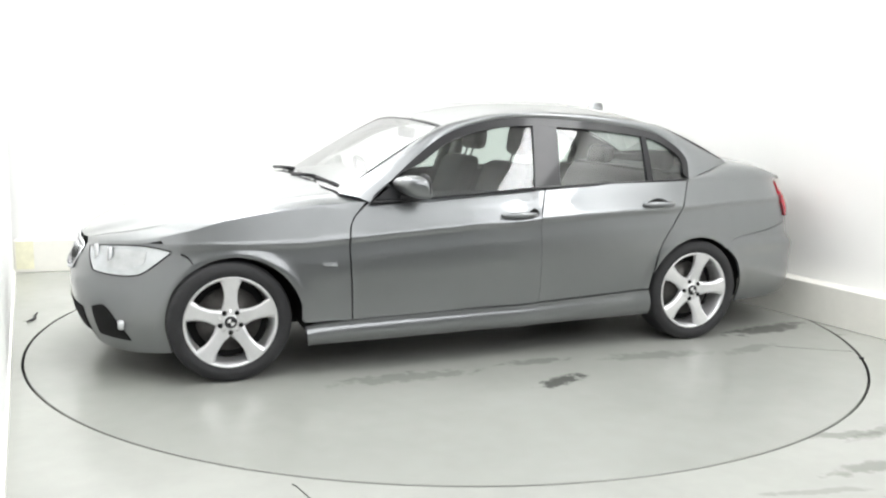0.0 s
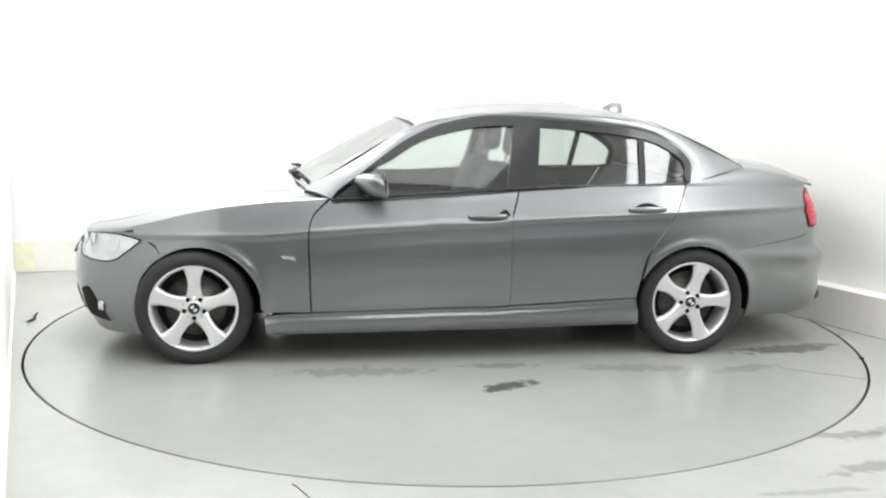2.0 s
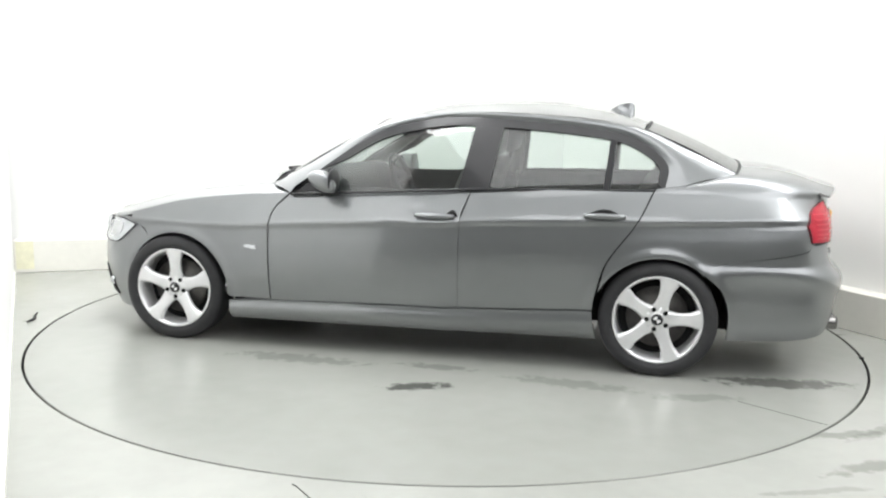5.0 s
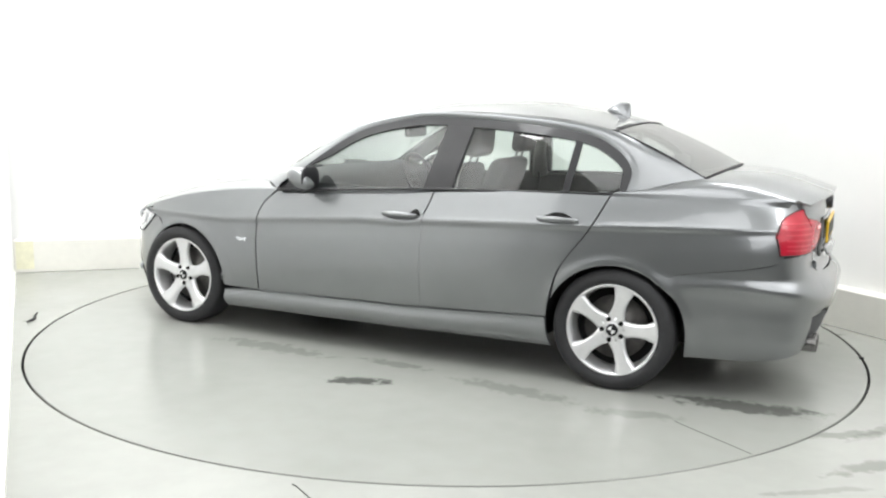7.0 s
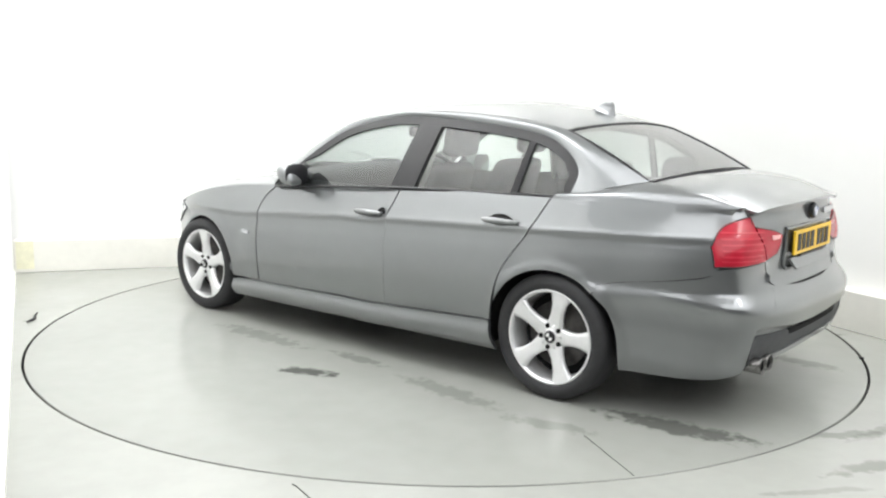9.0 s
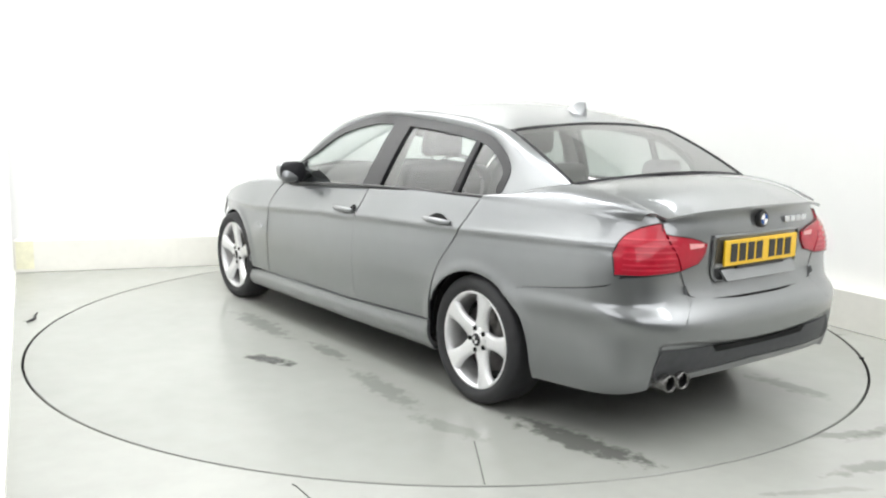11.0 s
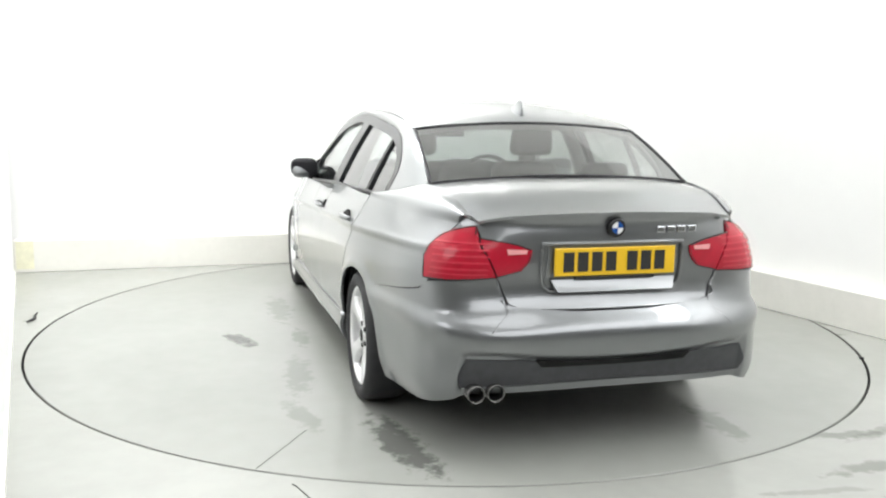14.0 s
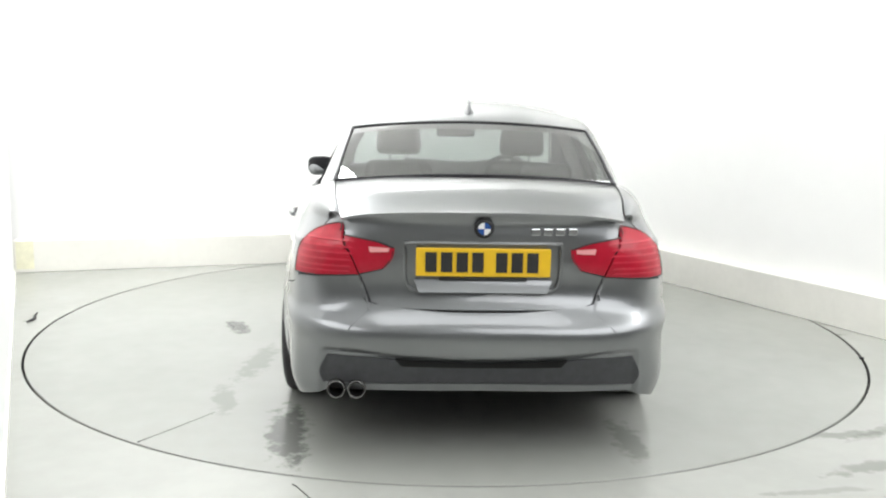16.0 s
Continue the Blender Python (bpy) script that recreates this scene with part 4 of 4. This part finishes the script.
front_patch([(s_y(0.06, False), 0.52), (s_y(0.30, False), 0.53)], [(s_y(0.06, False), 0.645), (s_y(0.32, False), 0.640)], [(s_y(0.06, False), 0.52), (s_y(0.06, False), 0.645)], [(s_y(0.30, False), 0.53), (s_y(0.32, False), 0.640)], GAPBLACK, "grille", 0.006, "black kidney-shaped grille", 14, 8)
for sd in (1, -1):
    ring = [body(s_y(y, False), z) for y, z in ((0.05, 0.515), (0.05, 0.65), (0.19, 0.655), (0.325, 0.645), (0.31, 0.53), (0.18, 0.512))]
    part("grille_surround", tube_bm([(p[0] + 0.008, sd * p[1], p[2]) for p in ring], 0.010, 8, True), CHROME, car, "chrome grille surround")
    for i in range(7):
        y = 0.085 + 0.033 * i
        a, b = body(s_y(y, False), 0.525), body(s_y(y, False), 0.64)
        part("grille_bar", tube_bm([(a[0] + 0.008, sd * a[1], a[2]), (b[0] + 0.008, sd * b[1], b[2])], 0.004, 6), CHROME, car)
# Intakes are not cut out: black sheets carry the shade inside them.
front_patch([(s_y(0.42, False), 0.215), (S_F, 0.215)], [(s_y(0.42, False), 0.34), (S_F, 0.35)], [(s_y(0.42, False), 0.215), (s_y(0.42, False), 0.34)], [(S_F, 0.215), (S_F, 0.35)], GAPBLACK, "lower_intake_shade", 0.005, "black sheet for the shaded lower air intake", 20, 6, None, True)
front_patch([(1.90, 0.205), (s_y(0.52, False), 0.215)], [(1.95, 0.285), (s_y(0.60, False), 0.375), (s_y(0.52, False), 0.36)], [(1.90, 0.205), (1.95, 0.285)], [(s_y(0.52, False), 0.215), (s_y(0.52, False), 0.36)], GAPBLACK, "fog_intake_shade", 0.005, "black sheet for the shaded side intake in the bumper", 12, 8)
for sd in (1, -1):
    P = body(s_y(0.66, False), 0.285)
    part("fog_lamp", lathe_bm([(0.0002, 0.012), (0.020, 0.010), (0.027, 0.007), (0.030, -0.02)], 20, "x", (P[0], sd * P[1], P[2])), CLEARLAMP, car, "round clear fog lamp")

# wipers
for y0, y1 in ((0.05, 0.62), (-0.52, 0.05)):
    a = [(0.865, y0, 0.975), (0.83, (y0 + y1) / 2, 0.980), (0.775, y1, 0.952)]
    part("wiper_blade", tube_bm(a, 0.013, 6), BLACK, car, "black windscreen wiper blade")
    part("wiper_arm", tube_bm([(0.90, y0 - 0.02, 0.975), (0.86, (y0 + y1) / 2, 0.990), (0.83, (y0 + y1) / 2, 0.983)], 0.011, 6), BLACK, car, "black wiper arm")

# wheels
def wheel(x, sd, phase):
    w = tagged(new("wheel"), "black tyre on a silver five-spoke alloy wheel")
    w.parent = car
    w.location = (x, sd * 0.0, HUB_Z)
    yo = sd * 0.866
    k = -sd
    tyre = part("tyre", lathe_bm([(0.216, yo + k * 0.20), (0.270, yo + k * 0.21), (0.298, yo + k * 0.195), (WHEEL_R, yo + k * 0.165), (WHEEL_R, yo + k * 0.032), (0.303, yo + k * 0.016), (0.293, yo + k * 0.003), (0.268, yo - k * 0.006), (0.250, yo - k * 0.005), (0.236, yo + k * 0.008), (0.230, yo + k * 0.012)], 72), RUBBER, w)
    rim = part("rim", lathe_bm([(0.214, yo + k * 0.19), (0.205, yo + k * 0.15), (0.212, yo + k * 0.05), (0.214, yo + k * 0.026), (0.221, yo + k * 0.010), (0.229, yo + k * 0.006), (0.235, yo + k * 0.012), (0.231, yo + k * 0.03)], 72), ALLOY, w, "bright silver rim lip")
    part("brake_disc", lathe_bm([(0.0002, yo + k * 0.085), (0.07, yo + k * 0.085), (0.075, yo + k * 0.095), (0.162, yo + k * 0.095), (0.163, yo + k * 0.115)], 48), DARKMETAL, w, "dull steel brake disc")
    part("brake_shield", lathe_bm([(0.0002, yo + k * 0.125), (0.205, yo + k * 0.125)], 40), GAPBLACK, w)
    for i in range(5):
        a0 = phase + 72 * i
        bm = bmesh.new()
        st = [(0.030, 0.022, 0.030), (0.060, 0.043, 0.032), (0.078, 0.038, 0.029), (0.100, 0.033, 0.025), (0.130, 0.0315, 0.020), (0.165, 0.035, 0.016), (0.195, 0.046, 0.013), (0.222, 0.058, 0.012)]
        rows = []
        for r, hw, dep in st:
            row = []
            for t, dd in ((-1, 0.030), (-1, 0.006), (-0.55, 0.0), (0, 0.004 if 0.05 < r < 0.2 else 0.0), (0.55, 0.0), (1, 0.006), (1, 0.030)):
                ca, sa = math.cos(radians(a0)), math.sin(radians(a0))
                px, pz = r * ca - t * hw * sa, r * sa + t * hw * ca
                row.append(bm.verts.new((px, yo + k * (dep + dd - 0.004), pz)))
            rows.append(row)
        for r0, r1 in zip(rows, rows[1:]):
            for j in range(6):
                bm.faces.new((r0[j], r0[j + 1], r1[j + 1], r1[j]))
        bmesh.ops.recalc_face_normals(bm, faces=bm.faces)
        part("spoke", bm, ALLOY, w)
    hub = part("hub", lathe_bm([(0.0002, yo + k * 0.022), (0.032, yo + k * 0.022), (0.036, yo + k * 0.028), (0.068, yo + k * 0.032), (0.070, yo + k * 0.06)], 40), ALLOY, w)
    part("hub_cap", lathe_bm([(0.0002, yo + k * 0.014), (0.026, yo + k * 0.015), (0.031, yo + k * 0.020), (0.031, yo + k * 0.04)], 28), GLOSSBLACK, w, "round hub cap with chrome and enamel roundel")
    for a in (0, 180):
        bm = bmesh.new()
        v0 = bm.verts.new((0, yo + k * 0.0125, 0))
        arc = [bm.verts.new((0.019 * math.cos(radians(a + t)), yo + k * 0.0128, 0.019 * math.sin(radians(a + t)))) for t in range(0, 91, 15)]
        for i in range(len(arc) - 1):
            bm.faces.new((v0, arc[i], arc[i + 1]))
        part("cap_quarter", bm, WHITEENAMEL, w)
    for i in range(5):
        a = radians(phase + 36 + 72 * i)
        # Shaded bolt hole, put in as a black disc on the hub.
        part("bolt_hole_disc", lathe_bm([(0.0002, yo + k * 0.024), (0.0115, yo + k * 0.024), (0.013, yo + k * 0.045)], 12, "y", (0.054 * math.cos(a), 0, 0.055 * math.sin(a))), GAPBLACK, w, "black disc for the shade in a wheel bolt hole")
    return w


for x in (AX_F, AX_R):
    for sd in (1, -1):
        wheel(x, sd, 91 if x > 0 else 105)

# wheel housings, underbody
for ax in (1.36, AX_R):
    for sd in (1, -1):
        pts = arc_pts(ax, 0.29, 0.362, -8, 188, 25)
        G = np.array([[(x, sd * y, z) for y in (0.50, min(0.84, float(body(s_x(x), z)[1]) - 0.025))] for x, z in pts])
        o = part("wheel_housing", sheet_bm(G, 0.0), GAPBLACK, car, "black wheel-arch liner")
        bm = bmesh.new()
        bm.faces.new([bm.verts.new((x, sd * 0.50, z)) for x, z in arc_pts(ax, 0.29, 0.362, -8, 188, 25)])
        part("housing_wall", bm, GAPBLACK, car, "black wheel-arch inner wall", False)
part("underbody", box_bm(-1.95, 1.90, -0.50, 0.50, 0.19, 0.27, 0.02), GAPBLACK, car, "black underbody", False)
part("floor_pan", box_bm(-1.00, 0.98, -0.80, 0.80, 0.19, 0.26, 0.02), GAPBLACK, car, "black floor pan", False)
part("boot_floor", box_bm(-2.20, -1.72, -0.62, 0.62, 0.30, 0.60, 0.02), GAPBLACK, car, "black boot well", False)
part("bulkhead", box_bm(0.80, 1.00, -0.60, 0.60, 0.25, 0.74, 0.02), GAPBLACK, car, "black front bulkhead", False)
part("engine_cover", box_bm(1.0, 1.95, -0.50, 0.50, 0.25, 0.60, 0.02), GAPBLACK, car, "black engine bay block", False)

# ---- cabin ----
def cushion(x0, x1, y0, y1, z0, z1, r, lean=0.0, taper=0.0):
    bm = box_bm(x0, x1, y0, y1, z0, z1, r, 4)
    yc = (y0 + y1) / 2
    for v in bm.verts:
        t = (v.co.z - z0) / (z1 - z0)
        v.co.x -= lean * t
        v.co.y = yc + (v.co.y - yc) * (1 - taper * t)
    return bm


def front_seat(y):
    s = part("front_seat", cushion(-0.19, 0.31, y - 0.25, y + 0.25, 0.38, 0.55, 0.05), SEAT, car, "black leather front seat")
    part("backrest", cushion(-0.21, -0.07, y - 0.25, y + 0.25, 0.50, 1.06, 0.055, 0.20, 0.22), SEAT, s)
    part("headrest", cushion(-0.47, -0.37, y - 0.135, y + 0.135, 1.10, 1.285, 0.045, 0.02, 0.12), SEAT, s)
    for d in (-0.05, 0.05):
        part("headrest_post", tube_bm([(-0.37, y + d, 1.03), (-0.41, y + d, 1.13)], 0.007, 6), CHROME, s)
    return s


front_seat(0.36)
front_seat(-0.36)
bench = part("rear_bench", cushion(-1.12, -0.62, -0.66, 0.66, 0.40, 0.56, 0.05), SEAT, car, "black leather rear bench")
part("backrest", cushion(-1.22, -1.08, -0.66, 0.66, 0.52, 1.00, 0.055, 0.24, 0.05), SEAT, bench)
for y in (0.36, -0.36):
    part("headrest", cushion(-1.46, -1.36, y - 0.13, y + 0.13, 1.00, 1.125, 0.04, 0.02, 0.1), SEAT, bench)
part("parcel_shelf", box_bm(-1.76, -1.34, -0.60, 0.60, 0.985, 1.005, 0.008), CABIN, car, "dark parcel shelf", False)
G = []
for x, z in ((0.80, 0.95), (0.66, 0.992), (0.50, 0.985), (0.44, 0.94), (0.42, 0.80), (0.52, 0.60)):
    G.append([(x + 0.05 * (1 - (y / 0.72) ** 2) * (x > 0.6), y, z - 0.03 * (y / 0.72) ** 2 + 0.03 * math.exp(-((y + 0.36) / 0.2) ** 2) * (0.43 < x < 0.6)) for y in np.linspace(-0.72, 0.72, 25)])
part("dashboard", sheet_bm(np.array(G), 0.0, (-0.3, 0, 1)), CABIN, car, "dark dashboard")
ring = []
for t in range(28):
    a = 2 * math.pi * t / 28
    yy, zz = 0.185 * math.cos(a), 0.185 * math.sin(a)
    ring.append((0.32 + 0.42 * zz, -0.36 + yy, 0.88 + 0.9 * zz))
wheel_rim = part("steering_wheel", tube_bm(ring, 0.015, 8, True), SEAT, car, "black leather steering wheel")
part("wheel_boss", lathe_bm([(0.0002, 0.300), (0.05, 0.302), (0.07, 0.33), (0.05, 0.40)], 20, "x", (0.0, -0.36, 0.88)), CABIN, wheel_rim)
for a in (0, 180, 270):
    part("wheel_spoke", tube_bm([(0.32, -0.36, 0.88), (0.32 + 0.42 * 0.18 * math.sin(radians(a)), -0.36 + 0.18 * math.cos(radians(a)), 0.88 + 0.165 * math.sin(radians(a)))], 0.014, 6), CABIN, wheel_rim)
rv = part("rear_view_mirror", cushion(0.16, 0.20, -0.125, 0.125, 1.185, 1.250, 0.018), CABIN, car, "dark rear-view mirror")
part("mirror_stalk", tube_bm([(0.19, 0, 1.24), (0.25, 0, 1.30)], 0.012, 8), CABIN, rv)
for sd in (1, -1):
    part("centre_pillar_lining", tube_bm([(-0.40, sd * 0.735, 0.93), (-0.43, sd * 0.64, 1.15), (-0.44, sd * 0.555, 1.29)], [0.05, 0.04, 0.03], 8), LINER, car, "cloth centre pillar lining")
    part("seat_belt", tube_bm([(-0.42, sd * 0.69, 1.08), (-0.40, sd * 0.68, 0.6)], 0.012, 6), SEAT, car)

# seam and scratches on the turntable
part("plate_joint", box_bm(-2.455, -2.02, -0.0016, 0.0016, 0.0005, 0.0012), GAPBLACK, table, "thin dark joint line in the disc", False).matrix_local = pose(0, 0, 0, 0, 0, -33.2)

# small things and marks on the floor
hook = tagged(link_mesh("cable_hook", tube_bm([(-2.61, -0.20, 0.008), (-2.60, -0.15, 0.010), (-2.605, -0.105, 0.010), (-2.625, -0.07, 0.012), (-2.615, -0.045, 0.030)], [0.005, 0.008, 0.009, 0.008, 0.005], 8), BLACK), "short bent piece of black cable lying on the floor", "cable")
# Small dark dot on the floor, added as a flat lump.
dot_bm = bmesh.new()
bmesh.ops.create_icosphere(dot_bm, subdivisions=2, radius=0.012)
for v in dot_bm.verts:
    v.co = Vector((v.co.x * 1.3 + 2.378, v.co.y + -0.65, max(0.0, v.co.z * 0.7 + 0.006)))
tagged(link_mesh("floor_dot", dot_bm, BLACK), "small dark dot on the floor beside the turntable", "bolt")
crack = [(-0.555, -2.480), (-0.535, -2.50), (-0.505, -2.545), (-0.470, -2.60), (-0.40, -2.72)]
tagged(link_mesh("floor_joint", tube_bm([(x, y, 0.0005) for x, y in crack], 0.0022, 6), GAPBLACK), "thin dark crack line in the floor", "crack", kind="structure")
mark = A + dA * 0.02 - nA * 0.002
wall_run("kerb_mark", mark, mark + dA * 0.13, 0.004, 0.03, KH - 0.004, YELLOWTAPE, "faded yellow paint mark on the kerb's end", "paint mark", -1)


def motions():
    rows_t, rows_c = [], []
    for t, h in HEADING:
        m = pose(0, 0, 0, 0, 0, h)
        rows_t.append((t, m))
        rows_c.append((t, m @ pose(CAR_OFF[0], CAR_OFF[1], 0)))
    walk(table, rows_t)
    walk(car, rows_c)


motions()
